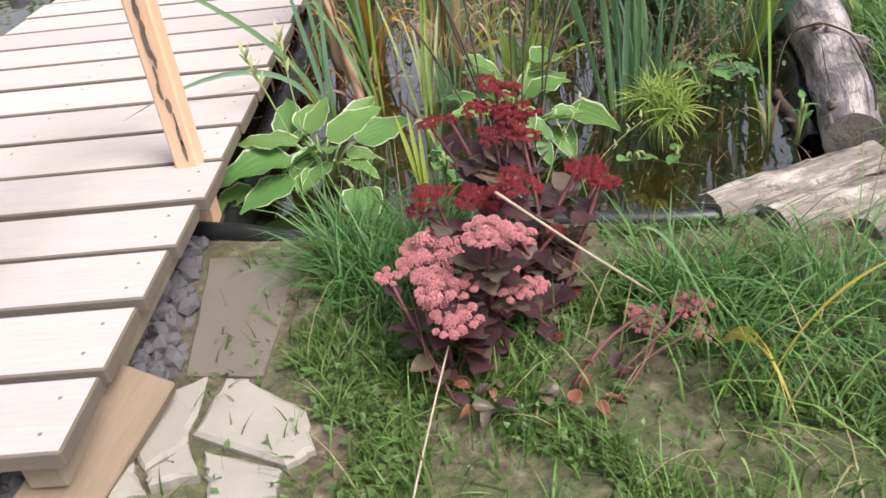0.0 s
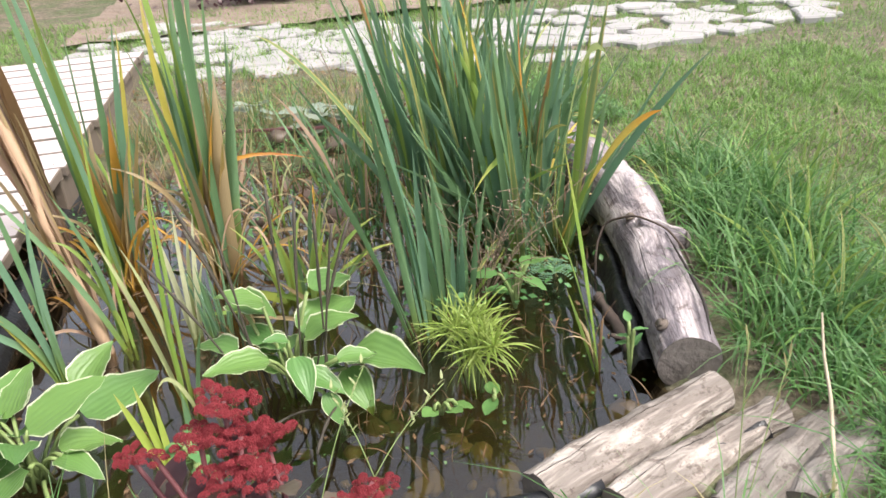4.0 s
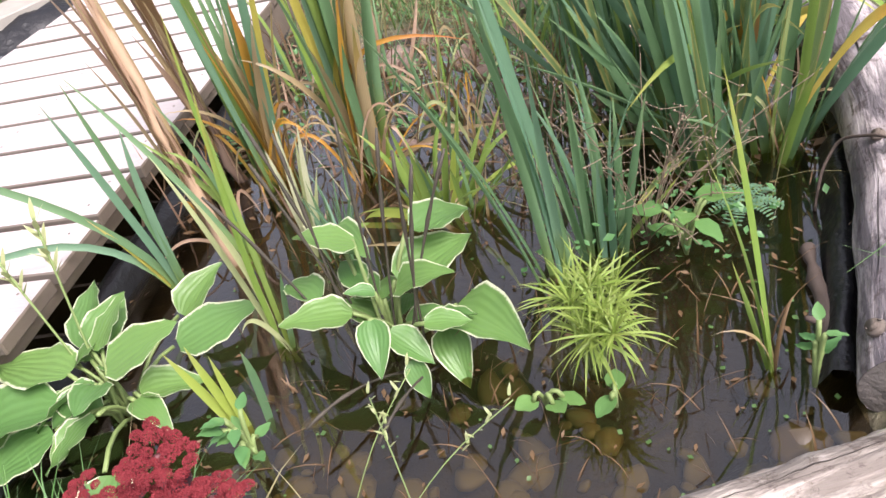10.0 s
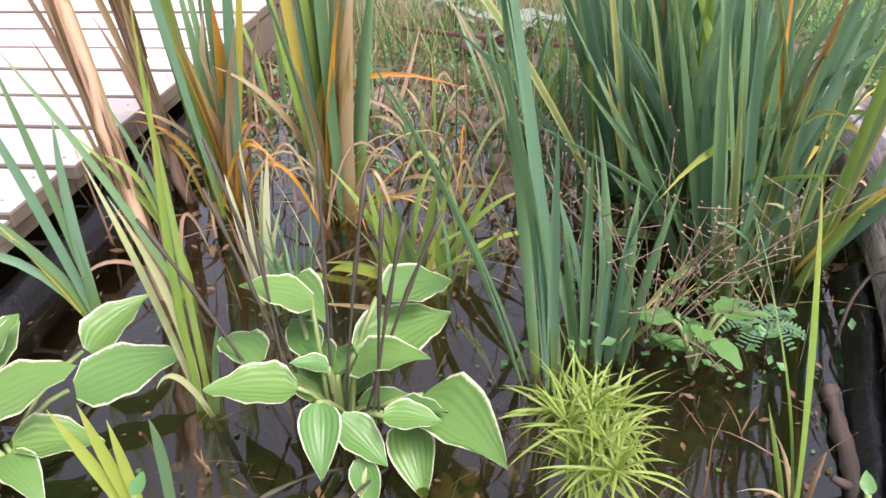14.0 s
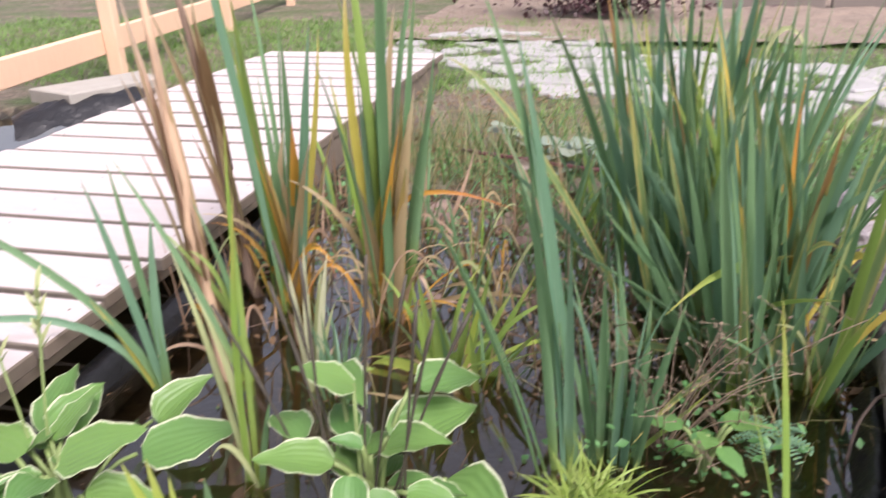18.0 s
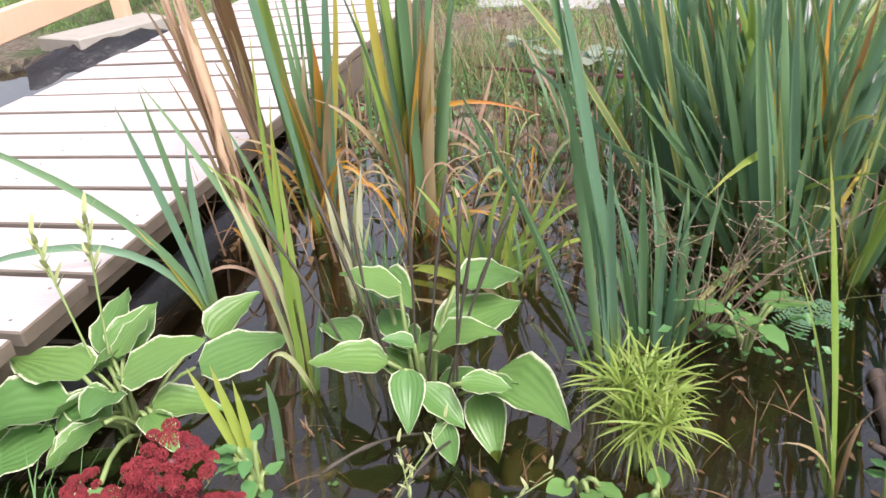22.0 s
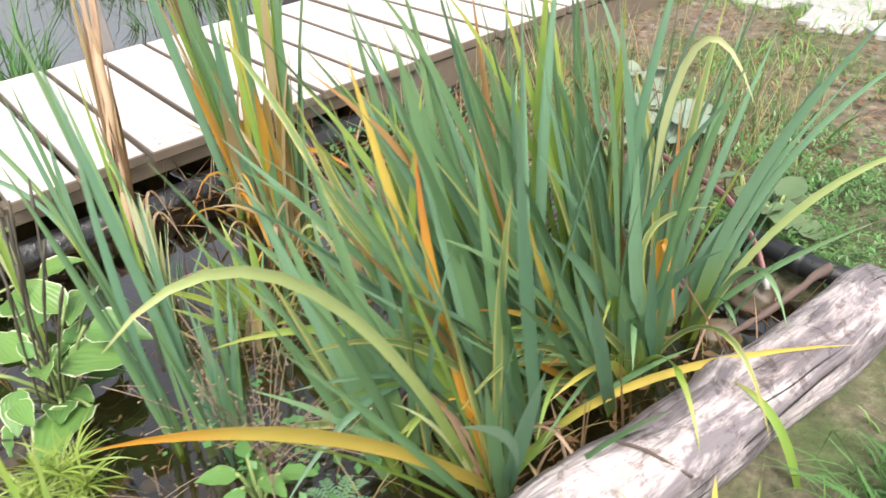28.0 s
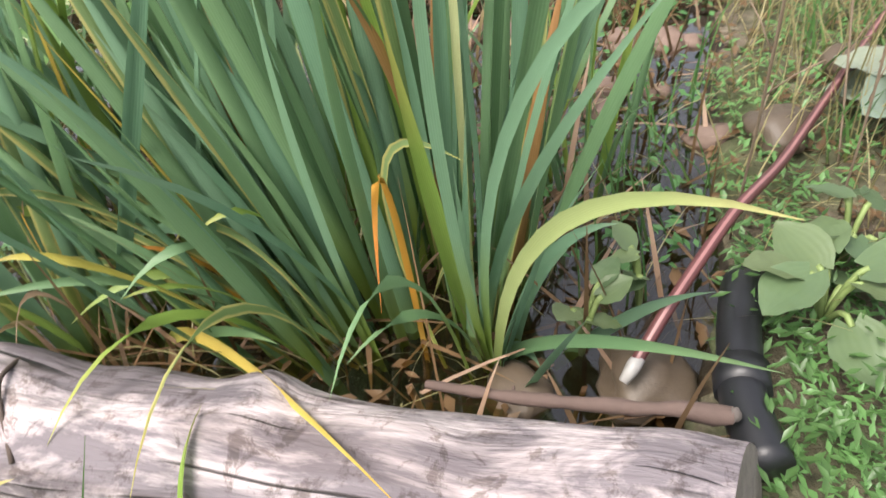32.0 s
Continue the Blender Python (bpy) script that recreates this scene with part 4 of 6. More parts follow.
for k, poly in enumerate(([(-0.329, 0.642), (-0.329, 0.512), (-0.372, 0.470), (-0.429, 0.539), (-0.420, 0.597)], [(-0.262, 0.620), (-0.302, 0.631), (-0.322, 0.523), (-0.182, 0.457), (-0.150, 0.482), (-0.172, 0.552)],
                          [(-0.321, 0.506), (-0.296, 0.450), (-0.358, 0.440), (-0.366, 0.461)], [(-0.303, 0.497), (-0.189, 0.456), (-0.190, 0.405), (-0.278, 0.410), (-0.288, 0.450)],
                          [(-0.413, 0.508), (-0.378, 0.460), (-0.358, 0.425), (-0.438, 0.425), (-0.450, 0.468)], [(-0.290, 0.400), (-0.200, 0.395), (-0.195, 0.330), (-0.280, 0.325)], [(-0.400, 0.415), (-0.305, 0.420), (-0.295, 0.345), (-0.390, 0.340)])):
    v, f = slab_data(poly, -0.02, 0.026 + 0.004 * (k % 3), 0.005, 0.004, k)
    part("stone", mesh("stone", v, f, flagstone, smooth=False), flags)
path = thing("stone_path", "pale broken stone slabs of a garden path", "stone path", kind="structure")
line = smooth_line([(-0.5, 5.6, 0), (0.1, 5.0, 0), (0.7, 4.5, 0), (1.3, 4.35, 0), (2.2, 4.3, 0), (3.4, 4.4, 0)], 6)
r = random.Random(4)
for k, p in enumerate(line[::1]):
    for off in (-0.62, -0.4, -0.18, 0.05, 0.28):
        c = p + Vector((off * 0.4 + r.uniform(-0.14, 0.14), off + r.uniform(-0.12, 0.12), 0))
        n = r.choice((4, 5, 5))
        a0 = r.uniform(0, 6)
        q = r.uniform(0.55, 1.1)
        poly = [(c.x + q * r.uniform(0.11, 0.19) * math.cos(a0 + 6.283 * i / n), c.y + q * r.uniform(0.11, 0.19) * math.sin(a0 + 6.283 * i / n)) for i in range(n)]
        v, f = slab_data(poly, 0.0, land(c.x, c.y) + 0.012 + r.uniform(0, 0.02), 0.008, 0.006, k)
        part("stone", mesh("stone", v, f, white_stone, smooth=False), path)
soil = plain("garden_soil", (0.3, 0.23, 0.18), 0.95, 0.5, 9.0, 1.0, None, 0.5, 0.05)
gxs = [(x, y, 0.075 + 0.03 * noise.noise(Vector((x * 3, y * 3, 1))) + 0.02 * noise.noise(Vector((x * 9, y * 9, 1)))) for y in np.linspace(5.3, 10, 50) for x in np.linspace(-1.0, 7, 80)]
tagged(new("soil_bed", mesh("soil_bed", gxs, grid_faces(50, 80), soil)), "bare brown dug garden soil", "soil", kind="structure")
plankb = thing("timber_edging", "old timber boards edging the soil", "timber", at=(2.0, 7.2, 0.1))
for k in range(3):
    v, f = box_verts(-0.9 + k * 0.95, 0.0 + k * 0.95, -0.03, 0.03, -0.05, 0.1)
    part("board", mesh("board", v, f, bark_wood, smooth=False), plankb)


# ---- hostas ----
def hosta(name, label, root, rows, stem, seed):
    r = random.Random(seed)
    top = thing(name, label, "hosta", at=root)
    for k, (a, b, c, d, e, q) in enumerate(rows):
        base, tip = Vector((a, b, c)), Vector((d, e, q))
        base, tip = base.lerp(tip, -0.08), base.lerp(tip, 1.04)
        leaf_to(top, Vector(root) + Vector((r.uniform(-0.02, 0.02), r.uniform(-0.02, 0.02), 0)), base, tip, hosta_leaf, r.choice((0, 0, 1, 2)), r.uniform(1.02, 1.28), r.uniform(-18, 18), stem)
    for k in range(9):
        a, q = r.uniform(0, 6.283), r.uniform(0.02, 0.07)
        b0 = Vector(root) + Vector((q * math.cos(a), q * math.sin(a), r.uniform(0.04, 0.11)))
        leaf_to(top, root, b0, b0 + Vector((math.cos(a), math.sin(a), r.uniform(-0.3, 0.4))) * r.uniform(0.06, 0.1), hosta_leaf, r.choice((0, 1, 3)), r.uniform(1.0, 1.35), r.uniform(-25, 25), stem)
    return top


hosta("hosta", "hosta with white-edged green leaves beside the boardwalk", (-0.215, 1.255, 0.0), [
    (-0.292, 1.205, 0.080, -0.440, 1.153, 0.090), (-0.285, 1.171, 0.060, -0.372, 1.095, 0.040), (-0.196, 1.169, 0.090, -0.247, 1.106, 0.060),
    (-0.285, 1.262, 0.100, -0.419, 1.285, 0.100), (-0.302, 1.350, 0.080, -0.320, 1.446, 0.130), (-0.262, 1.324, 0.100, -0.253, 1.415, 0.120),
    (-0.289, 1.285, 0.090, -0.244, 1.327, 0.110), (-0.195, 1.253, 0.110, -0.090, 1.290, 0.150), (-0.175, 1.438, 0.050, -0.130, 1.510, 0.098),
    (-0.150, 1.363, 0.045, -0.045, 1.434, 0.055), (-0.160, 1.246, 0.060, -0.092, 1.300, 0.035), (-0.230, 1.218, 0.060, -0.303, 1.231, 0.085),
    (-0.370, 1.180, 0.040, -0.448, 1.109, 0.020), (-0.130, 1.080, 0.070, -0.106, 0.985, 0.045), (-0.240, 1.300, 0.110, -0.215, 1.375, 0.150)], stem_green, 3)
hosta("hosta", "hosta with white-edged leaves standing in the water", (0.198, 1.365, -0.02), [
    (0.155, 1.420, 0.165, 0.088, 1.390, 0.205), (0.105, 1.480, 0.140, 0.173, 1.420, 0.150), (0.257, 1.443, 0.160, 0.325, 1.511, 0.156),
    (0.228, 1.398, 0.105, 0.324, 1.474, 0.120), (0.230, 1.359, 0.115, 0.306, 1.345, 0.160), (0.097, 1.361, 0.110, 0.030, 1.425, 0.110),
    (0.150, 1.330, 0.100, 0.055, 1.310, 0.112), (0.203, 1.275, 0.125, 0.220, 1.212, 0.092), (0.218, 1.301, 0.080, 0.275, 1.274, 0.046),
    (0.287, 1.340, 0.040, 0.316, 1.268, 0.004), (0.305, 1.374, 0.050, 0.403, 1.282, 0.080), (0.243, 1.275, 0.045, 0.262, 1.249, 0.000),
    (0.276, 1.295, 0.100, 0.336, 1.300, 0.096), (0.191, 1.349, 0.120, 0.157, 1.336, 0.140)], stem_green, 4)

# ---- tall water plants ----
iris_ochre = blade_material("iris_ochre", (0.42, 0.27, 0.1), (0.5, 0.36, 0.14), (0.35, 0.33, 0.13), (0.85, 0.8, 0.7))
iris_mix = [(iris_green, 18), (iris_blue, 15), (iris_lime, 3), (iris_edge, 4), (iris_rust, 1)]
for k, (x, y, n, hh, az, ln, sp) in enumerate([(0.852, 1.80, 22, 0.6, -110, 10, 13), (0.722, 1.735, 20, 0.6, -140, 12, 11), (0.8, 1.9, 16, 0.66, -110, 16, 10), (0.83, 2.04, 16, 0.58, -95, 26, 8), (0.85, 2.11, 8, 0.45, -90, 22, 10), (0.78, 2.17, 20, 0.66, -90, 9, 8), (0.755, 2.285, 22, 0.66, 90, 3, 10), (0.68, 2.21, 26, 0.74, -90, 4, 8),
                                                  (0.7, 2.0, 26, 0.72, -110, 17, 8), (0.61, 2.08, 24, 0.76, -120, 10, 8), (0.62, 1.9, 9, 0.62, -120, 12, 9), (0.49, 1.95, 4, 0.66, -150, 8, 8), (0.825, 2.315, 8, 0.38, 60, 14, 14)]):
    fan("iris", "dense clump of tall blue-green iris leaves", (x, y, 0.0), n, hh, 0.0185 if y < 1.95 else 0.018, iris_mix, sp, 0.055, 10 + k, (az, ln), group="iris clumps", bends=(0, 0, 0, 1, 1, 2))
fan("cattail", "young cattail clump with bright green foot", (0.53, 1.542, 0.0), 20, 0.35, 0.0135, [(iris_green, 6), (iris_blue, 4)], 8, 0.035, 31, bends=(0, 0, 1, 1, 2))
fan("cattail", "young cattail shoots leaning over the water", (0.454, 1.488, 0.0), 7, 0.6, 0.017, [(iris_green, 3), (iris_blue, 5)], 6, 0.03, 34, (170, 4), bends=(0, 1, 1))
for x, y, n, hh, s in ((0.062, 1.93, 15, 0.84, 32), (-0.168, 1.94, 10, 0.84, 33)):
    c = fan("cattail", "tall cattail clump with yellow and brown feet", (x, y, 0.0), n, hh, 0.022, [(iris_green, 7), (iris_blue, 1), (iris_lime, 2)], 5, 0.04, s, bends=(0, 0, 1))
    r = random.Random(s)
    for k in range(14):
        blade(c, r.choice((0, 1)), r.choice((dry_straw, iris_orange, iris_ochre, iris_ochre)), (r.uniform(-0.03, 0.03), r.uniform(-0.03, 0.03), -0.02), r.uniform(0, 360), r.uniform(2, 9), r.uniform(0.22, 0.5), r.uniform(0.02, 0.032), "dry_leaf")
    for k in range(8):
        blade(c, r.choice((4, 5, 6)), r.choice((dry_straw, iris_orange, dry_straw)), (r.uniform(-0.03, 0.03), r.uniform(-0.03, 0.03), 0), r.uniform(0, 360), r.uniform(8, 30), r.uniform(0.22, 0.42), r.uniform(0.006, 0.011), "dry_leaf")


def stalk(label, foot, top_at, rad, material, seed):
    r = random.Random(seed)
    top = thing("cattail_stalk", label, "dead stalk", at=foot)
    d = Vector(top_at) - Vector(foot)
    pts = [d * (i / 9) + Vector((r.uniform(-1, 1), r.uniform(-1, 1), 0)) * 0.006 for i in range(10)]
    v, f = tube(pts, [rad * (1 - 0.05 * i) for i in range(10)], 9, True, 0.35, 16.0)
    part("stem", mesh("stem", v, f, material), top)
    az, ln = math.degrees(math.atan2(d.y, d.x)), math.degrees(math.acos(d.normalized().z))
    for k in range(15):
        q = r.uniform(0.0, 0.45)
        p = d * q + Vector((r.uniform(-1, 1), r.uniform(-1, 1), 0)) * 0.012
        blade(top, r.choice((0, 0, 1)), r.choice((dry_straw, dry_straw, dry_pink, dry_brown)), p, az + r.uniform(-12, 12), ln + r.uniform(-3, 3), d.length * r.uniform(0.4, 0.95) * (1 - q * 0.6), r.uniform(0.008, 0.02), "sheath", r.uniform(0, 180))
    return top


dry_pink = blade_material("dry_pink", (0.36, 0.22, 0.14), (0.52, 0.35, 0.26), (0.55, 0.42, 0.33), (0.8, 0.75, 0.7), 0.5)
straw_stem = plain("straw_stem", (0.5, 0.34, 0.22), 0.8, 0.4, 25.0, 0.5, (5.0, 5.0, 0.6), 0.6)
brown_stem = plain("brown_stem", (0.28, 0.19, 0.14), 0.8, 0.4, 25.0, 0.5, (5.0, 5.0, 0.6), 0.6)
stalk("dead pinkish brown cattail stalk leaning over the boardwalk", (-0.165, 1.625, -0.03), (-0.300, 1.765, 0.66), 0.013, straw_stem, 1)
stalk("dead dark brown cattail stalk leaning beside the boardwalk", (-0.262, 1.955, -0.03), (-0.345, 1.93, 0.7), 0.011, brown_stem, 2)
c = fan("grass_plant", "small dark blue-green grassy water plant", (0.057, 1.625, 0.0), 26, 0.19, 0.006, [(iris_green, 3), (iris_blue, 2)], 14, 0.04, 45, bends=(0, 1, 2))
c = fan("water_plant", "short bright green sword-leaved water plant", (0.23, 1.745, 0.0), 24, 0.27, 0.018, [(iris_lime, 4), (lime_shoot, 1), (iris_green, 2)], 22, 0.05, 46, bends=(0, 1, 2, 3))
c = fan("water_plant", "short grassy green water plant among dead leaves", (0.297, 1.682, 0.0), 16, 0.22, 0.01, [(iris_lime, 2), (iris_green, 2), (dry_straw, 1)], 28, 0.05, 47, bends=(1, 2, 3))
limeb = thing("reed", "single bright lime reed blades by the log", "reed", at=(0.724, 1.252, 0.0))
for k, az, ln, L, w in ((0, 170, 6, 0.47, 0.013), (1, 150, 8, 0.36, 0.012), (0, 140, 16, 0.2, 0.008)):
    blade(limeb, k, iris_lime, (0, 0, -0.03), az, ln, L, w)
for k, az, ln, L, w, m in ((4, 200, 10, 0.16, 0.006, dry_straw), (5, 60, 10, 0.14, 0.006, dry_brown), (4, 100, 20, 0.14, 0.007, dry_straw)):
    blade(limeb, k, m, (0, 0, -0.01), az, ln, L, w, "dry_leaf")


def arcs(name, label, category, rows, group="", shift=(0, 0, 0)):
    """A plant whose leaves are given one by one: foot, bow, tip, width, material."""
    move = Vector(shift)
    top = thing(name, label, category, group, Vector(rows[0][0]) + move)
    for foot, bow, tip, width, material in rows:
        arc_leaf(top, Vector(foot) + move - Vector((0, 0, 0.03)), Vector(bow) + move, Vector(tip) + move, width, material)
    return top


arcs("iris", "iris with leaves lying over the water and the log", "water plant", [
    ((0.851, 2.158, 0.0), (0.829, 2.04, 0.248), (0.812, 1.948, 0.129), 0.014, iris_edge), ((0.84, 2.152, 0.0), (0.826, 2.083, 0.088), (0.8, 1.909, 0.02), 0.018, iris_green),
    ((0.834, 2.144, 0.0), (0.809, 2.004, 0.122), (0.778, 1.833, 0.147), 0.016, iris_edge), ((0.819, 2.138, 0.0), (0.79, 1.975, 0.186), (0.766, 1.843, 0.205), 0.022, iris_green),
    ((0.84, 2.098, 0.0), (0.9, 2.02, 0.22), (0.955, 1.8, 0.16), 0.014, iris_green), ((0.84, 2.094, 0.0), (0.9, 2.06, 0.2), (0.93, 1.95, 0.15), 0.01, iris_lime),
    ((0.85, 2.097, 0.0), (0.97, 2.05, 0.3), (1.09, 1.96, 0.13), 0.012, iris_lime), ((0.841, 2.145, 0.0), (0.808, 1.956, 0.042), (0.792, 1.866, 0.26), 0.012, iris_orange)], "iris clumps")
arcs("iris", "iris with upright blue-green sword leaves", "water plant", [
    ((0.84, 2.168, 0.0), (0.832, 2.125, 0.187), (0.813, 2.014, 0.36), 0.024, iris_green), ((0.841, 2.156, 0.0), (0.829, 2.092, 0.211), (0.808, 1.974, 0.34), 0.024, iris_blue),
    ((0.847, 2.179, 0.0), (0.836, 2.119, 0.249), (0.837, 2.126, 0.42), 0.022, iris_blue), ((0.825, 2.225, 0.0), (0.815, 2.205, 0.43), (0.88, 2.2, 0.1), 0.015, iris_orange), ((0.74, 2.27, 0.0), (0.76, 2.28, 0.78), (0.897, 2.321, 0.45), 0.013, cream_blade),
    ((0.765, 2.28, 0.0), (0.76, 2.27, 0.17), (0.79, 2.23, 0.03), 0.009, iris_edge)], "iris clumps")
arcs("iris", "small iris with pale leaves arching over the pipe", "water plant", [
    ((0.843, 2.303, 0.0), (0.9, 2.26, 0.36), (1.057, 2.324, 0.62), 0.02, iris_blue), ((0.85, 2.31, 0.0), (0.945, 2.33, 0.35), (1.11, 2.5, 0.4), 0.015, iris_pale), ((0.846, 2.306, 0.0), (0.92, 2.29, 0.42), (1.064, 2.472, 0.54), 0.013, iris_blue),
    ((0.807, 2.326, 0.0), (0.81, 2.346, 0.162), (0.826, 2.433, 0.181), 0.015, iris_blue), ((0.811, 2.326, 0.0), (0.812, 2.335, 0.087), (0.821, 2.385, 0.143), 0.014, iris_blue),
    ((0.828, 2.311, 0.0), (0.84, 2.335, 0.05), (0.87, 2.36, 0.02), 0.016, iris_blue), ((0.84, 2.297, 0.0), (0.9, 2.27, 0.2), (0.99, 2.2, 0.145), 0.014, iris_green),
    ((0.828, 2.3, 0.0), (0.89, 2.36, 0.12), (1.027, 2.542, 0.203), 0.014, iris_green), ((0.835, 2.3, 0.0), (0.843, 2.29, 0.191), (0.973, 2.456, 0.48), 0.014, iris_blue)], "iris clumps")
arcs("iris", "iris with yellow and orange leaves drooping towards the water", "water plant", [
    ((0.807, 1.843, 0.0), (0.773, 1.792, 0.36), (0.58, 1.53, 0.26), 0.02, iris_lime), ((0.75, 1.8, 0.0), (0.688, 1.699, 0.14), (0.55, 1.5, 0.06), 0.018, iris_edge),
    ((0.754, 1.854, 0.0), (0.71, 1.79, 0.36), (0.63, 1.79, 0.63), 0.016, iris_flame), ((0.831, 1.893, 0.0), (0.908, 2.009, 0.16), (1.13, 2.28, 0.15), 0.016, iris_sun),
    ((0.826, 1.918, 0.0), (0.893, 2.018, 0.099), (0.967, 2.129, 0.14), 0.012, iris_green), ((0.835, 2.249, 0.0), (0.756, 2.13, 0.305), (0.867, 2.297, 0.275), 0.012, iris_edge),
    ((0.814, 1.877, 0.0), (0.766, 1.806, 0.228), (0.697, 1.702, 0.536), 0.022, iris_green), ((0.814, 1.877, 0.0), (0.77, 1.811, 0.443), (0.752, 1.785, 0.66), 0.024, iris_green)], "iris clumps")
arcs("iris", "iris with bright orange dying leaves beside the log", "water plant", [
    ((0.882, 1.83, 0.0), (0.905, 1.585, 0.36), (0.885, 1.357, 0.44), 0.026, iris_sun), ((0.862, 1.812, 0.0), (0.85, 1.62, 0.68), (0.822, 1.4, 0.485), 0.017, iris_pale), ((0.872, 1.833, 0.0), (0.78, 1.802, 0.273), (0.785, 1.805, 0.545), 0.016, iris_orange),
    ((0.872, 1.833, 0.0), (0.878, 1.834, 0.323), (0.92, 1.836, 0.52), 0.013, iris_edge), ((0.872, 1.833, 0.0), (0.93, 1.852, 0.1), (0.97, 1.855, 0.16), 0.018, iris_lime),
    ((0.733, 1.871, 0.0), (0.754, 1.876, 0.12), (0.826, 1.892, 0.074), 0.007, dry_straw), ((0.87, 1.8, 0.0), (0.86, 1.77, 0.16), (0.78, 1.72, 0.17), 0.008, cream_blade)], "iris clumps", (-0.02, -0.02, 0))
arcs("iris", "iris with broad leaves sweeping out over the pond", "water plant", [
    ((0.717, 1.988, 0.0), (0.658, 1.89, 0.231), (0.604, 1.799, 0.433), 0.018, iris_green), ((0.704, 1.963, 0.0), (0.626, 1.833, 0.164), (0.555, 1.715, 0.346), 0.02, iris_blue),
    ((0.689, 1.938, 0.0), (0.595, 1.783, 0.116), (0.534, 1.681, 0.226), 0.018, iris_green), ((0.68, 1.927, 0.0), (0.591, 1.779, 0.07), (0.518, 1.657, 0.139), 0.015, iris_edge),
    ((0.717, 2.021, 0.0), (0.69, 1.976, 0.254), (0.619, 1.858, 0.501), 0.016, iris_lime), ((0.717, 1.988, 0.0), (0.6, 1.76, 0.328), (0.572, 1.746, 0.47), 0.015, iris_edge),
    ((0.717, 2.005, 0.0), (0.673, 1.932, 0.181), (0.597, 1.805, 0.563), 0.018, iris_green)], "iris clumps")
r = random.Random(82)
low = []
for k in range(9):
    y = r.uniform(2.03, 2.16)
    x = r.uniform(0.8, 0.86)
    low.append(((x, y, 0.0), (x + r.uniform(-0.03, 0.05), y - 0.1, r.uniform(0.14, 0.3)), (x + r.uniform(-0.08, 0.09), y - r.uniform(0.22, 0.36), r.uniform(0.06, 0.3)), r.uniform(0.012, 0.018), r.choice((iris_edge, iris_green, iris_lime, iris_blue))))
arcs("iris", "iris with low leaves bending away from the pond's end", "water plant", low, "iris clumps")
low = []
for k in range(8):
    y = r.uniform(1.9, 2.0)
    x = r.uniform(0.74, 0.84)
    low.append(((x, y, 0.0), (x + r.uniform(-0.06, 0.04), y - 0.12, r.uniform(0.16, 0.34)), (x + r.uniform(-0.14, 0.06), y - r.uniform(0.25, 0.4), r.uniform(0.08, 0.36)), r.uniform(0.012, 0.018), r.choice((iris_edge, iris_green, iris_lime, iris_blue))))
arcs("iris", "iris with leaves hanging low over the shallow water", "water plant", low, "iris clumps")
arcs("cattail", "cattail with tall pale shoots leaning over the water", "water plant", [
    ((0.485, 1.535, 0.0), (0.446, 1.526, 0.439), (0.34, 1.502, 0.705), 0.018, iris_green), ((0.485, 1.535, 0.0), (0.44, 1.524, 0.41), (0.382, 1.511, 0.658), 0.016, iris_blue),
    ((0.529, 1.56, 0.0), (0.612, 1.58, 0.046), (0.669, 1.6, 0.113), 0.013, iris_lime), ((0.6, 1.9, 0.0), (0.36, 1.85, 0.5), (0.23, 1.82, 0.56), 0.015, iris_edge)], shift=(-0.01, -0.02, 0))
for cx, cy, n, sd in ((0.06, 1.89, 12, 5), (-0.18, 1.92, 8, 6), (-0.15, 1.68, 5, 7), (0.3, 1.95, 8, 8), (0.2, 2.2, 8, 9), (0.86, 1.8, 6, 10)):
    r = random.Random(sd)
    rows = []
    for k in range(n):
        a, q = r.uniform(0, 6.283), r.uniform(0.1, 0.26)
        f0 = Vector((cx + r.uniform(-0.03, 0.03), cy + r.uniform(-0.03, 0.03), 0.0))
        d = Vector((math.cos(a) * q, math.sin(a) * q * 0.7, 0))
        rows.append((tuple(f0), tuple(f0 + d * 0.5 + Vector((0, 0, r.uniform(0.12, 0.34)))), tuple(f0 + d + Vector((0, 0, r.uniform(0.0, 0.1)))), r.uniform(0.004, 0.009), r.choice((dry_straw, dry_pink, iris_orange, dry_straw, cream_blade))))
    arcs("dead_leaf_tuft", "curled dry straw leaves drooping to the water", "dead leaves", rows, "dead leaf tufts")
arcs("cattail", "old cattail leaves turned yellow and straw-brown", "water plant", [
    ((0.06, 1.9, 0.0), (-0.035, 1.9, 0.374), (0.31, 1.97, 0.22), 0.012, iris_orange), ((0.04, 1.9, 0.0), (0.03, 1.9, 0.289), (-0.089, 1.89, 0.2), 0.008, dry_straw),
    ((0.042, 1.89, 0.0), (0.007, 1.88, 0.161), (0.06, 1.89, 0.289), 0.02, iris_yellow), ((0.052, 1.9, 0.0), (0.002, 1.89, 0.243), (-0.134, 1.86, 0.3), 0.012, dry_straw),
    ((0.037, 1.9, 0.0), (0.057, 1.91, 0.431), (0.085, 1.92, 0.62), 0.02, dry_straw), ((0.052, 1.9, 0.0), (-0.018, 1.88, 0.399), (0.006, 1.89, 0.68), 0.02, iris_yellow),
    ((0.07, 1.9, 0.0), (0.2, 1.87, 0.1), (0.36, 1.95, 0.03), 0.012, dry_straw)], shift=(0, 0.04, 0))
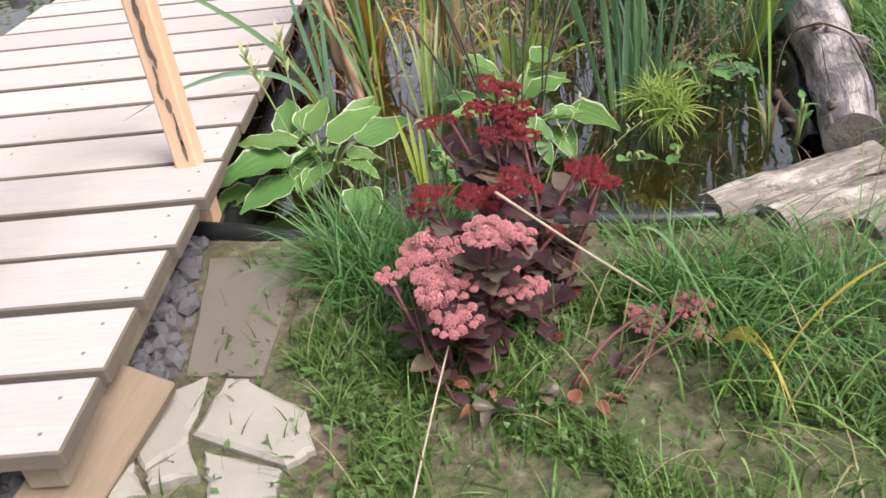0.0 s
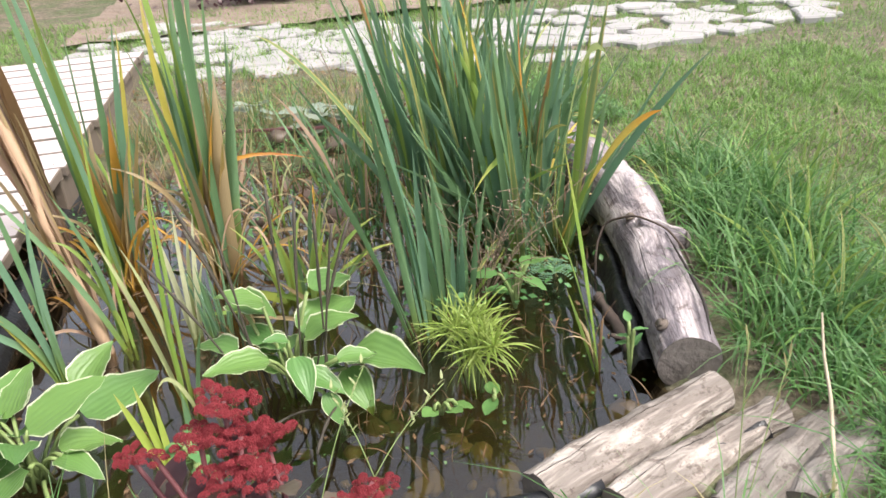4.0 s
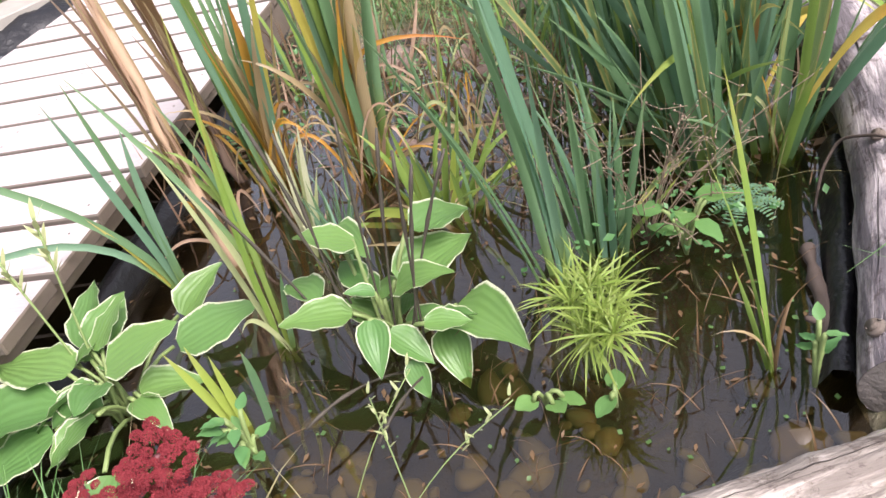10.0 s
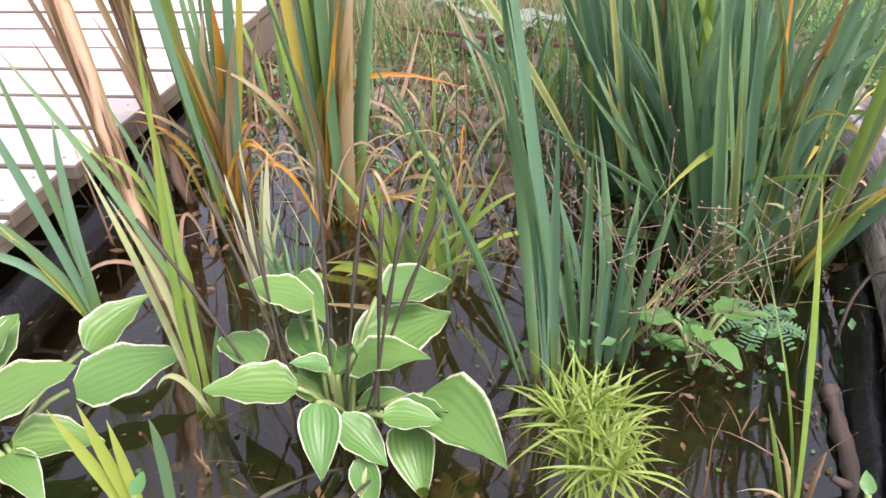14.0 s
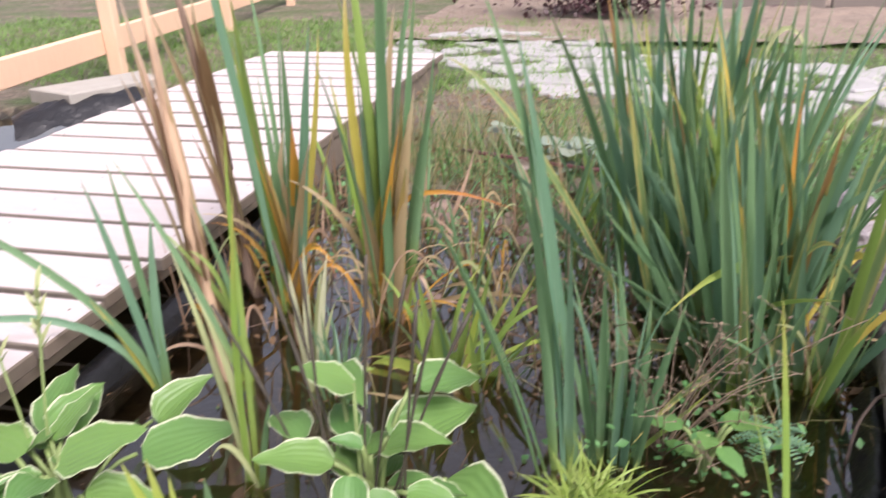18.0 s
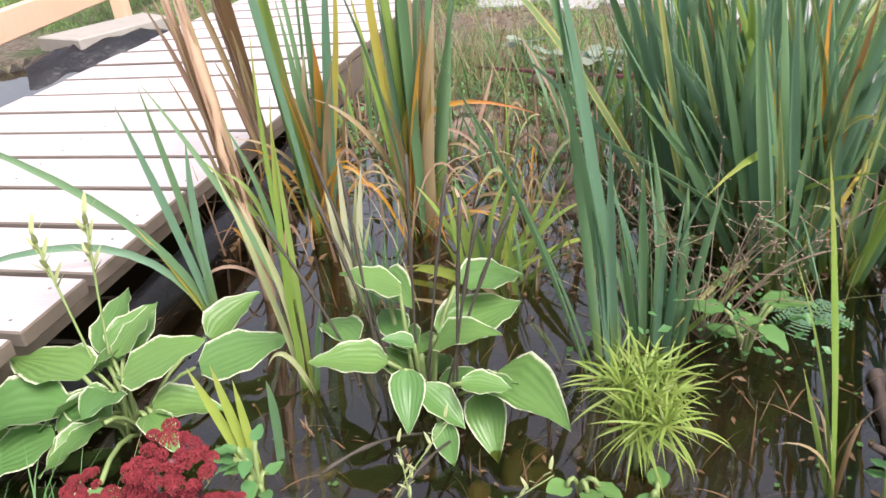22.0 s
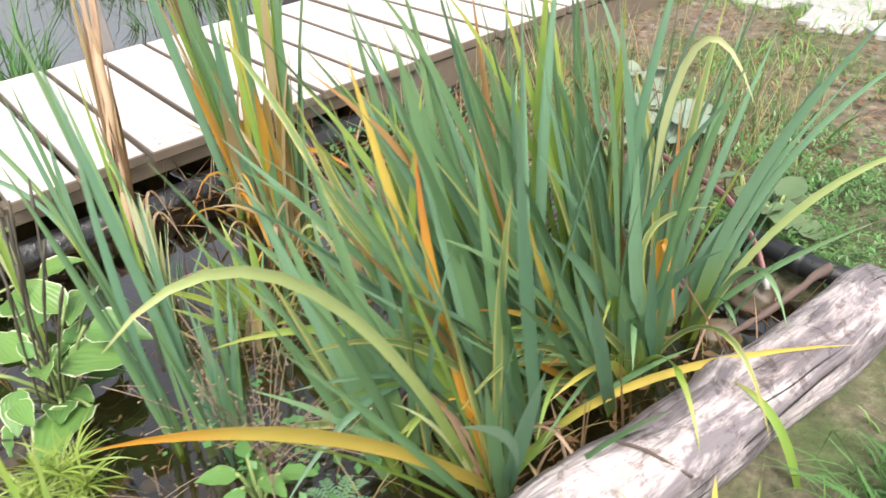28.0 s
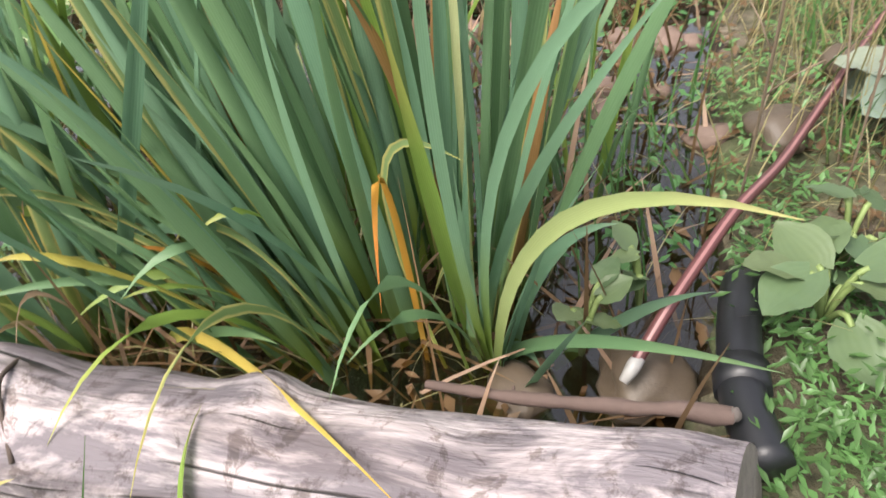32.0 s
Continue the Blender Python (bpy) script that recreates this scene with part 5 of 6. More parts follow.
arcs("cattail", "straw-coloured cattail leaves by the boardwalk", "water plant", [
    ((-0.18, 1.925, 0.0), (-0.158, 1.92, 0.234), (-0.184, 1.91, 0.311), 0.013, dry_straw), ((-0.188, 1.92, 0.0), (-0.1, 1.93, 0.341), (-0.077, 1.93, 0.583), 0.014, iris_yellow),
    ((-0.18, 1.92, 0.0), (-0.23, 1.9, 0.2), (-0.26, 1.88, 0.02), 0.006, dry_straw), ((-0.17, 1.92, 0.0), (-0.1, 1.86, 0.24), (-0.06, 1.84, 0.1), 0.006, dry_brown)], shift=(0.015, 0.02, 0))
arcs("reed", "yellow-green reed leaves beside the dead stalk", "reed", [
    ((-0.162, 1.7, 0.0), (-0.144, 1.7, 0.124), (-0.299, 1.69, 0.288), 0.011, iris_lime), ((-0.157, 1.69, 0.0), (-0.171, 1.69, 0.241), (-0.241, 1.68, 0.246), 0.009, iris_lime),
    ((-0.173, 1.69, 0.0), (-0.146, 1.69, 0.164), (-0.218, 1.68, 0.347), 0.011, iris_green), ((-0.14, 1.66, 0.0), (-0.15, 1.66, 0.25), (-0.12, 1.66, 0.5), 0.009, iris_lime),
    ((-0.15, 1.66, 0.0), (-0.2, 1.65, 0.2), (-0.34, 1.66, 0.42), 0.012, iris_green)], shift=(0.02, -0.03, 0))
arcs("bank_grass", "blue-green drooping grass plant at the boardwalk's edge", "grass plant", [
    ((-0.311, 1.608, 0.0), (-0.359, 1.583, 0.3), (-0.72, 1.39, 0.16), 0.013, iris_blue), ((-0.311, 1.608, 0.0), (-0.326, 1.601, 0.241), (-0.651, 1.427, 0.472), 0.014, iris_green),
    ((-0.306, 1.61, 0.0), (-0.333, 1.596, 0.232), (-0.364, 1.579, 0.417), 0.014, iris_blue), ((-0.306, 1.61, 0.0), (-0.308, 1.609, 0.193), (-0.285, 1.621, 0.346), 0.015, iris_blue),
    ((-0.311, 1.608, 0.0), (-0.33, 1.599, 0.077), (-0.389, 1.567, 0.215), 0.009, iris_yellow), ((-0.301, 1.612, 0.0), (-0.312, 1.606, 0.26), (-0.328, 1.598, 0.441), 0.012, iris_green)], shift=(0.07, -0.06, 0))
arcs("sweet_flag", "bright yellow-green striped shoots at the bank", "water plant", [
    ((-0.03, 1.202, 0.0), (-0.05, 1.191, 0.089), (-0.069, 1.181, 0.18), 0.013, lime_shoot), ((-0.026, 1.204, 0.0), (-0.038, 1.197, 0.087), (-0.044, 1.194, 0.178), 0.013, lime_shoot),
    ((-0.022, 1.205, 0.0), (-0.025, 1.204, 0.059), (-0.025, 1.204, 0.147), 0.012, lime_shoot), ((0.004, 1.215, 0.0), (0.016, 1.222, 0.082), (0.012, 1.22, 0.136), 0.013, iris_green)], shift=(0.015, 0.012, 0))
arcs("sweet_flag", "cream-striped grassy water plant", "water plant", [
    ((-0.054, 1.408, 0.0), (-0.026, 1.422, 0.14), (-0.079, 1.394, 0.336), 0.011, cream_blade), ((-0.036, 1.414, 0.0), (-0.027, 1.419, 0.24), (-0.02, 1.423, 0.413), 0.009, iris_lime),
    ((-0.045, 1.411, 0.0), (-0.048, 1.409, 0.215), (-0.015, 1.427, 0.465), 0.01, iris_lime), ((-0.022, 1.404, 0.0), (-0.05, 1.389, 0.131), (-0.078, 1.374, 0.07), 0.008, cream_blade),
    ((-0.04, 1.41, 0.0), (-0.08, 1.43, 0.2), (-0.13, 1.44, 0.36), 0.009, cream_blade), ((-0.03, 1.405, 0.0), (-0.01, 1.41, 0.1), (0.01, 1.4, 0.16), 0.01, iris_green)], shift=(0.045, -0.03, 0))
arcs("sweet_flag", "cream-white striped sweet flag shoots", "water plant", [
    ((-0.06, 1.64, 0.0), (-0.05, 1.65, 0.121), (-0.03, 1.66, 0.24), 0.011, cream_blade), ((-0.055, 1.64, 0.0), (-0.045, 1.65, 0.083), (-0.01, 1.66, 0.175), 0.009, cream_blade),
    ((-0.065, 1.64, 0.0), (-0.06, 1.65, 0.126), (-0.054, 1.65, 0.19), 0.009, cream_blade), ((-0.058, 1.635, 0.0), (-0.075, 1.64, 0.14), (-0.085, 1.645, 0.23), 0.013, cream_shoot), ((-0.05, 1.635, 0.0), (-0.035, 1.64, 0.15), (-0.012, 1.645, 0.27), 0.013, cream_shoot), ((-0.06, 1.63, 0.0), (-0.055, 1.63, 0.16), (-0.045, 1.63, 0.29), 0.012, cream_shoot)], shift=(0.06, -0.01, 0))
arcs("water_plant", "lime shoot with a broken yellow tip", "water plant", [
    ((0.12, 1.8, 0.0), (0.17, 1.82, 0.03), (0.318, 1.9, 0.07), 0.012, iris_lime), ((0.125, 1.8, 0.02), (0.16, 1.8, 0.05), (0.1, 1.77, 0.03), 0.015, iris_yellow)], shift=(0.03, -0.1, 0))
arcs("bank_grass", "yellowing grass leaves hanging over the bank", "grass plant", [
    ((0.395, 0.6, 0.05), (0.415, 0.53, 0.2), (0.463, 0.45, 0.03), 0.013, iris_yellow), ((0.41, 0.61, 0.06), (0.425, 0.53, 0.2), (0.45, 0.45, 0.04), 0.008, iris_yellow), ((0.43, 0.5, 0.05), (0.466, 0.51, 0.2), (0.6, 0.56, 0.2), 0.009, iris_yellow),
    ((0.338, 0.4, 0.05), (0.35, 0.37, 0.14), (0.367, 0.348, 0.052), 0.007, iris_lime), ((0.421, 0.592, 0.05), (0.308, 0.588, 0.323), (0.271, 0.586, 0.24), 0.005, iris_green), ((0.454, 0.615, 0.05), (0.47, 0.615, 0.11), (0.539, 0.618, 0.263), 0.006, iris_green)])
arcs("iris", "iris with yellow-striped leaves hanging across the grey log", "water plant", [
    ((0.85, 2.13, 0.0), (1.0, 2.12, 0.37), (1.135, 2.055, 0.12), 0.011, iris_edge), ((0.86, 2.285, 0.0), (0.96, 2.26, 0.36), (1.06, 2.21, 0.18), 0.012, iris_green),
    ((0.825, 2.12, 0.0), (0.815, 1.97, 0.24), (0.763, 1.85, 0.25), 0.012, iris_flame), ((0.84, 2.11, 0.0), (0.83, 2.0, 0.16), (0.85, 1.92, 0.15), 0.012, iris_orange),
    ((0.86, 2.1, 0.0), (0.95, 1.98, 0.26), (0.934, 1.84, 0.2), 0.017, iris_yellow), ((0.82, 2.12, 0.0), (0.83, 2.11, 0.27), (0.872, 2.02, 0.19), 0.013, iris_lime),
    ((0.83, 2.1, 0.0), (0.8, 1.97, 0.2), (0.837, 1.9, 0.42), 0.013, iris_flame), ((0.85, 2.12, 0.0), (0.88, 2.08, 0.3), (0.96, 1.98, 0.18), 0.016, iris_green)], "iris clumps")
arcs("bank_grass", "pale leaf lying over the log from the lawn side", "grass plant", [
    ((1.17, 2.1, 0.04), (1.13, 2.09, 0.16), (1.05, 2.09, 0.15), 0.013, iris_lime), ((1.19, 1.86, 0.04), (1.15, 1.9, 0.14), (1.12, 1.95, 0.13), 0.01, iris_yellow)])


# ---- small water plants ----
def tuft(name, label, at, n, length, width, material, seed, up=0.6):
    r = random.Random(seed)
    top = thing(name, label, "water plant", at=at)
    for s in range(11):
        q = Vector((r.uniform(-0.06, 0.06), r.uniform(-0.055, 0.055), r.uniform(0.04, 0.13)))
        v, f = tube([Vector((q.x * 0.3, q.y * 0.3, -0.02)), q * 0.6, q], 0.0022, 5)
        part("stem", mesh("stem", v, f, stem_green), top)
        for k in range(n):
            blade(top, r.choice((2, 3, 3)), material, q, 360 * k / n + r.uniform(-14, 14), r.uniform(10, 120), length * r.uniform(0.6, 1.1), width, "leaf")
    return top


tuft("papyrus", "bright yellow-green dwarf papyrus tuft in the water", (0.496, 1.277, 0.0), 26, 0.088, 0.0034, papyrus_green, 6)
for at, n, s, seed, mt, lb in (((0.655, 1.515, 0.0), 7, 0.055, 1, plain_leaf, "small water plant with oval green leaves"), ((0.427, 1.222, 0.0), 3, 0.03, 2, plain_leaf, "round floating leaves under the papyrus"), ((0.519, 1.210, 0.0), 2, 0.03, 3, plain_leaf, "small round green leaves on the water"), ((0.847, 2.402, 0.02), 5, 0.032, 4, mallow_leaf, "young plant with round heart-shaped leaves"), ((0.791, 2.463, 0.03), 5, 0.028, 5, mallow_leaf, "small round-leaved plant by the pipe"), ((0.039, 1.139, 0.02), 12, 0.03, 6, weed_leaf, "small three-leaved weed on the bank"), ((0.759, 1.204, 0.02), 5, 0.025, 7, weed_leaf, "tiny green seedling by the log")):
    r = random.Random(seed)
    top = thing("water_plant", lb, "water plant", at=at)
    for k in range(n):
        a = r.uniform(0, 6.28)
        d = Vector((math.cos(a), math.sin(a), 0))
        b0 = Vector(at) + d * s * r.uniform(0.2, 0.9) + Vector((0, 0, r.uniform(0.02, 0.1) if n > 4 else 0.02))
        leaf_to(top, at, b0, b0 + d * s + Vector((0, 0, r.uniform(-0.01, 0.02))), mt, 4 if mt is mallow_leaf or n < 4 else 2, 1.0, r.uniform(-15, 15), stem_green)


def cover(name, label, category, spots, size, material, seed, flat=0.5, width=0.6):
    """Many small leaves in one mesh; spots: x, y, z."""
    r = np.random.RandomState(seed)
    n = len(spots)
    P = np.array(spots)
    a, t, L = r.uniform(0, 6.283, n), r.uniform(-flat, flat + 0.3, n), size * r.uniform(0.6, 1.3, n)
    d = np.stack([np.cos(a) * np.cos(t), np.sin(a) * np.cos(t), np.sin(t)], 1)
    s = np.stack([-np.sin(a), np.cos(a), r.uniform(-0.4, 0.4, n)], 1)
    V = np.stack([P, P + d * L[:, None] * 0.45 + s * (L * width * 0.5)[:, None], P + d * L[:, None] + np.array([0, 0, -0.1]) * L[:, None], P + d * L[:, None] * 0.45 - s * (L * width * 0.5)[:, None], P + d * L[:, None] * 0.5 - np.array([0, 0, 0.1]) * L[:, None]], 1).reshape(-1, 3)
    F = []
    for i in range(n):
        k = i * 5
        F += [(k, k + 4, k + 1), (k + 1, k + 4, k + 2), (k + 2, k + 4, k + 3), (k + 3, k + 4, k)]
    U = np.tile(np.array([(0.5, 0), (0.05, 0.45), (0.5, 1), (0.95, 0.45), (0.5, 0.5)]), (n, 1))
    ob = new(name, mesh(name, V.tolist(), F, material, U))
    return tagged(ob, label, category, kind="stuff")


def grass(name, label, category, spots, length, width, material, seed, lean=25, bend=50):
    """Many grass blades in one mesh; spots: x, y, z, scale and, for tufts, the way that each blade leans."""
    r = np.random.RandomState(seed)
    n = len(spots)
    S = np.array(spots)
    P, L = S[:, :3], length * S[:, 3] * r.uniform(0.6, 1.25, n)
    field = np.array([noise.noise(Vector((x * 9, y * 9, 40 + seed))) for x, y, z in P])
    L = L * (1 + 0.5 * field)
    az, t0, bd = field * 9 + r.normal(0, 0.9, n), np.radians(np.abs(r.normal(0, lean, n))), np.radians(r.uniform(0.2, 1.3, n) * bend)
    if S.shape[1] > 4:
        az = S[:, 4] + r.normal(0, 0.35, n)
    w = width * r.uniform(0.7, 1.2, n)
    rows, pos, V, U = 4, P.copy(), [], []
    face = az + r.uniform(-1.2, 1.2, n) + 1.57
    side = np.stack([np.cos(face), np.sin(face), 0 * az], 1)
    for k in range(rows + 1):
        q = k / rows
        ang = t0 + bd * q ** 1.5
        if k:
            pos = pos + np.stack([np.sin(ang) * np.cos(az), np.sin(ang) * np.sin(az), np.cos(ang)], 1) * (L / rows)[:, None]
        ww = (w * (1 - q ** 2 * 0.92) * 0.5)[:, None]
        V += [pos - side * ww, pos + side * ww]
        U += [np.tile((0.0, q), (n, 1)), np.tile((1.0, q), (n, 1))]
    V, U = np.stack(V, 1).reshape(-1, 3), np.stack(U, 1).reshape(-1, 2)
    m = 2 * (rows + 1)
    base = np.arange(n)[:, None] * m
    F = np.concatenate([base + np.array([2 * k, 2 * k + 1, 2 * k + 3, 2 * k + 2]) for k in range(rows)], 0)
    ob = new(name, mesh(name, V.tolist(), F.tolist(), material, U))
    return tagged(ob, label, category, kind="stuff")


rr = random.Random(77)


def log_side(y):
    """Outer edge of the big log."""
    line = [(1.165, 0.848), (1.32, 0.898), (1.5, 0.955), (1.74, 1.015), (2.0, 1.046), (2.53, 1.066)]
    for (y0, x0), (y1, x1) in zip(line, line[1:]):
        if y <= y1:
            return x0 + (x1 - x0) * (y - y0) / (y1 - y0) + 0.075
    return 1.14


def scatter(n, x0, x1, y0, y1, keep=None, lift=0.0, sc=(0.7, 1.3)):
    out = []
    while len(out) < n:
        x, y = rr.uniform(x0, x1), rr.uniform(y0, y1)
        if inside(x, y, POND) or (x < -0.42 and y < 3.9) or (keep and not keep(x, y)):
            continue
        out.append((x, y, land(x, y) + lift, rr.uniform(*sc)))
    return out


def tufts(n, per, spread, x0, x1, y0, y1, keep=None, sc=(0.6, 1.3)):
    """Grass in tufts: the blades of each lean outwards from its middle."""
    out = []
    for cx, cy, cz, size in scatter(n, x0, x1, y0, y1, keep, 0.0, sc):
        turn = rr.uniform(0, 6.283)
        for k in range(int(per * rr.uniform(0.5, 1.4))):
            a, q = rr.uniform(0, 6.283), spread * math.sqrt(rr.random())
            x, y = cx + q * math.cos(a), cy + q * math.sin(a)
            if inside(x, y, POND) or (keep and not keep(x, y)):
                continue
            out.append((x, y, land(x, y), size * rr.uniform(0.6, 1.2), a if rr.random() < 0.75 else turn))
    return out


def near_logs(x, y):
    for (x0, y0), (x1, y1) in (((0.606, 0.912), (0.930, 1.035)), ((0.738, 0.862), (0.985, 0.995)), ((0.842, 0.845), (1.040, 0.957))):
        dx, dy = x1 - x0, y1 - y0
        t = max(0, min(1, ((x - x0) * dx + (y - y0) * dy) / (dx * dx + dy * dy)))
        if math.hypot(x - x0 - t * dx, y - y0 - t * dy) < 0.055:
            return True
    return False


def off_stone(x, y):
    if near_logs(x, y):
        return False
    if -0.43 < x < -0.16 - (0.04 if y > 0.62 else 0.0) and 0.3 < y < 1.0:
        return rr.random() < 0.02
    return True


def patchy(x, y):
    if 0.1 < x < 1.0 and y > 0.93:
        return False
    if x < 0.95 and y < 1.05 and noise.noise(Vector((x * 5.5, y * 5.5, 4))) < -0.04 + (0.13 if 0.0 < x < 0.55 and y < 0.6 else 0):
        return rr.random() < 0.09
    return off_stone(x, y)


grass("lawn_grass", "short patchy grass on the bank", "grass", scatter(19000, -0.35, 1.3, 0.1, 0.96, patchy), 0.05, 0.0032, grass_short, 1, 34, 70)
cover("clover", "low clover and weeds in the bank's turf", "weeds", [p[:3] for p in scatter(5200, -0.3, 1.2, 0.15, 0.98, patchy, 0.014)], 0.014, clover_leaf, 2)
def bank_edge(x):
    """How far the long grass of the bank comes towards the logs and the pipe."""
    return 0.8 if x < 0.62 else 0.76 if x < 1.0 else 0.98


def beyond(x, y):
    return x > log_side(y) + 0.035 + 0.05 * abs(noise.noise(Vector((y * 5, 0, 0)))) and not near_logs(x, y)


grass("long_grass", "long drooping grass in tufts on the bank", "grass", tufts(84, 42, 0.055, 0.34, 1.2, 0.42, 0.96, lambda x, y: y < bank_edge(x) and (x > 0.5 or y > 0.56)), 0.16, 0.0045, grass_long, 3, 30, 120)
grass("lawn_grass", "brighter grass blades scattered on the bank", "grass", scatter(2200, -0.3, 1.2, 0.15, 0.92, patchy), 0.06, 0.003, grass_lawn, 94, 34, 80)
grass("long_grass", "pale long grass blades on the bank", "grass", scatter(260, 0.34, 1.2, 0.45, 0.9, lambda x, y: y < bank_edge(x)), 0.17, 0.0045, grass_lawn, 93, 35, 110)
grass("long_grass", "long grass tuft between slab and flowers", "grass", tufts(22, 52, 0.05, -0.18, 0.05, 0.74, 0.98), 0.14, 0.0042, grass_long, 4, 26, 90)
grass("long_grass", "long lush tufts of grass behind the log", "grass", tufts(74, 44, 0.06, 0.95, 1.42, 0.62, 2.2, lambda x, y: beyond(x, y) and x < log_side(y) + 0.38 and (y < 1.8 or x > log_side(y) + 0.1)), 0.185, 0.005, grass_long, 5, 30, 130)
grass("long_grass", "pale blades among the lush tufts by the log", "grass", tufts(30, 12, 0.06, 0.98, 1.4, 0.62, 1.9, beyond), 0.21, 0.0058, grass_lawn, 56, 26, 120)
grass("long_grass", "scattered taller tufts in the lawn", "grass", tufts(60, 22, 0.06, 1.4, 2.6, 0.2, 2.8), 0.1, 0.0042, grass_lawn, 55, 32, 100)
grass("dry_grass", "dry straw-coloured blades among the grass", "grass", scatter(420, -0.3, 2.0, 0.2, 2.9, lambda x, y: off_stone(x, y) and (x > 1.3 or y < 1.0)), 0.16, 0.003, grass_dry, 6, 40, 70)
grass("lawn_grass", "bright green lawn beyond the logs", "lawn", scatter(36000, 1.08, 4.5, -0.3, 6.0, lambda x, y: x > 1.5 or x > log_side(y) + 0.06 + 0.05 * noise.noise(Vector((x * 8, y * 8, 2)))), 0.05, 0.0035, grass_lawn, 7, 28, 70)
grass("lawn_grass", "short dense lawn close behind the log", "lawn", scatter(24000, 1.2, 2.7, 0.2, 3.3, lambda x, y: x > log_side(y) + 0.2 + 0.08 * noise.noise(Vector((x * 6, y * 6, 5)))), 0.036, 0.0034, grass_lawn, 58, 32, 70)
grass("lawn_grass", "mown lawn in front of the pond", "lawn", scatter(14000, -0.4, 3.0, -1.6, 0.12, lambda x, y: x < 1.1 or y < -0.3), 0.05, 0.0035, grass_lawn, 95, 28, 70)
grass("lawn_grass", "green lawn beyond the boardwalk", "lawn", scatter(26000, -4.5, 1.4, 3.15, 6.4, lambda x, y: y > 3.9 or (x > -0.3 and noise.noise(Vector((x * 2.2, y * 2.2, 31))) > 0.35 - 0.5 * (x - 0.2) - 0.6 * (y - 3.2))), 0.06, 0.0045, grass_lawn, 8, 30, 70)
cover("weeds", "low leafy green weeds at the pond's end", "weeds", [p[:3] for p in scatter(6500, -0.1, 1.45, 2.56, 3.3, lambda x, y: rr.random() < 1.2 - 1.4 * (y - 2.6) and (x > 0.55 or rr.random() < 0.35) and noise.noise(Vector((x * 4, y * 4, 11))) > -0.1, 0.03)], 0.017, weed_leaf, 9, 0.7, 0.36)
cover("weeds", "tufts of pale green weeds beside the pipe", "weeds", [(p[0], p[1], p[2] + rr.uniform(0, 0.05)) for p in scatter(2000, 0.7, 1.4, 2.54, 3.1, lambda x, y: noise.noise(Vector((x * 6, y * 6, 21))) > 0.0, 0.02)], 0.021, clover_leaf, 91, 0.7, 0.3)
grass("long_grass", "tall green weeds and grass at the pond's end", "grass", scatter(240, -0.3, 0.7, 2.72, 3.2), 0.17, 0.005, grass_long, 92, 18, 45)
grass("dry_grass", "dry straw-brown stalks standing at the pond's end", "grass", scatter(420, -0.35, 0.62, 2.66, 3.25), 0.24, 0.0026, grass_dry, 96, 14, 30)
cover("leaf_litter", "curled brown leaves and straw on the pond's end bank", "leaf litter", [p[:3] for p in scatter(900, -0.4, 0.75, 2.56, 3.1, None, 0.01)], 0.026, dry_brown, 97, 0.5, 0.35)
grass("dry_grass", "flattened straw on the bank at the pond's end", "grass", scatter(520, -0.4, 0.8, 2.56, 3.2), 0.12, 0.003, grass_dry, 98, 70, 40)
cover("weeds", "brown dry leaf litter and stems at the pond's end", "leaf litter", [p[:3] for p in scatter(1300, -0.4, 1.2, 2.95, 3.9, None, 0.015)], 0.03, dry_brown, 10, 0.5, 0.3)
def in_pond(n, y0, y1, x0=-0.45, x1=1.0, z=0.006):
    out = []
    while len(out) < n:
        x, y = rr.uniform(x0, x1), rr.uniform(y0, y1)
        if inside(x, y, POND) and not (-0.15 < x < 0.33 and 1.78 < y < 2.25 and rr.random() < 0.7):
            out.append((x, y, z, rr.uniform(0.5, 1.4)))
    return out


grass("dead_leaves", "dead brown reed leaves floating among the plants", "dead leaves", in_pond(420, 1.8, 2.75), 0.15, 0.006, dry_brown, 11, 82, 12)
grass("dead_leaves", "bleached reed leaves floating among the plants", "dead leaves", in_pond(230, 1.75, 2.75), 0.13, 0.007, dry_pink, 15, 84, 14)
grass("dead_leaves", "thin pale dead stems among the reeds", "dead leaves", in_pond(130, 1.6, 2.7, 0.1), 0.2, 0.0022, grass_dry, 12, 45, 60)
grass("dead_leaves", "thin dark stems under and over the shallow water", "dead leaves", in_pond(240, 1.05, 1.7, -0.1, 0.95, 0.0), 0.065, 0.0025, dry_brown, 16, 70, 40)
grass("water_grass", "fine green shoots rising between the reeds", "water plant", in_pond(170, 1.9, 2.7, 0.2, 0.75, 0.0), 0.16, 0.004, grass_long, 17, 14, 35)
cover("water_weeds", "small green leaves crowding the water's surface", "water plant", [p[:3] for p in in_pond(900, 1.95, 2.75, -0.4, 0.7, 0.015)], 0.022, weed_leaf, 18, 0.5, 0.5)
cover("water_weeds", "rotting brown leaves on the shallow water", "leaf litter", [p[:3] for p in in_pond(420, 1.75, 2.75, -0.4, 0.95, 0.004)], 0.03, dry_brown, 19, 0.25, 0.4)
cover("water_weeds", "tiny dark bits of litter floating on the near water", "leaf litter", [p[:3] for p in in_pond(260, 1.06, 1.7, -0.4, 0.95, 0.003)], 0.014, dry_brown, 21, 0.1, 0.4)
cover("water_weeds", "duckweed-like green flecks on the near water", "water plant", [p[:3] for p in in_pond(140, 1.06, 1.7, -0.3, 0.95, 0.003)], 0.008, clover_leaf, 22, 0.1, 0.8)
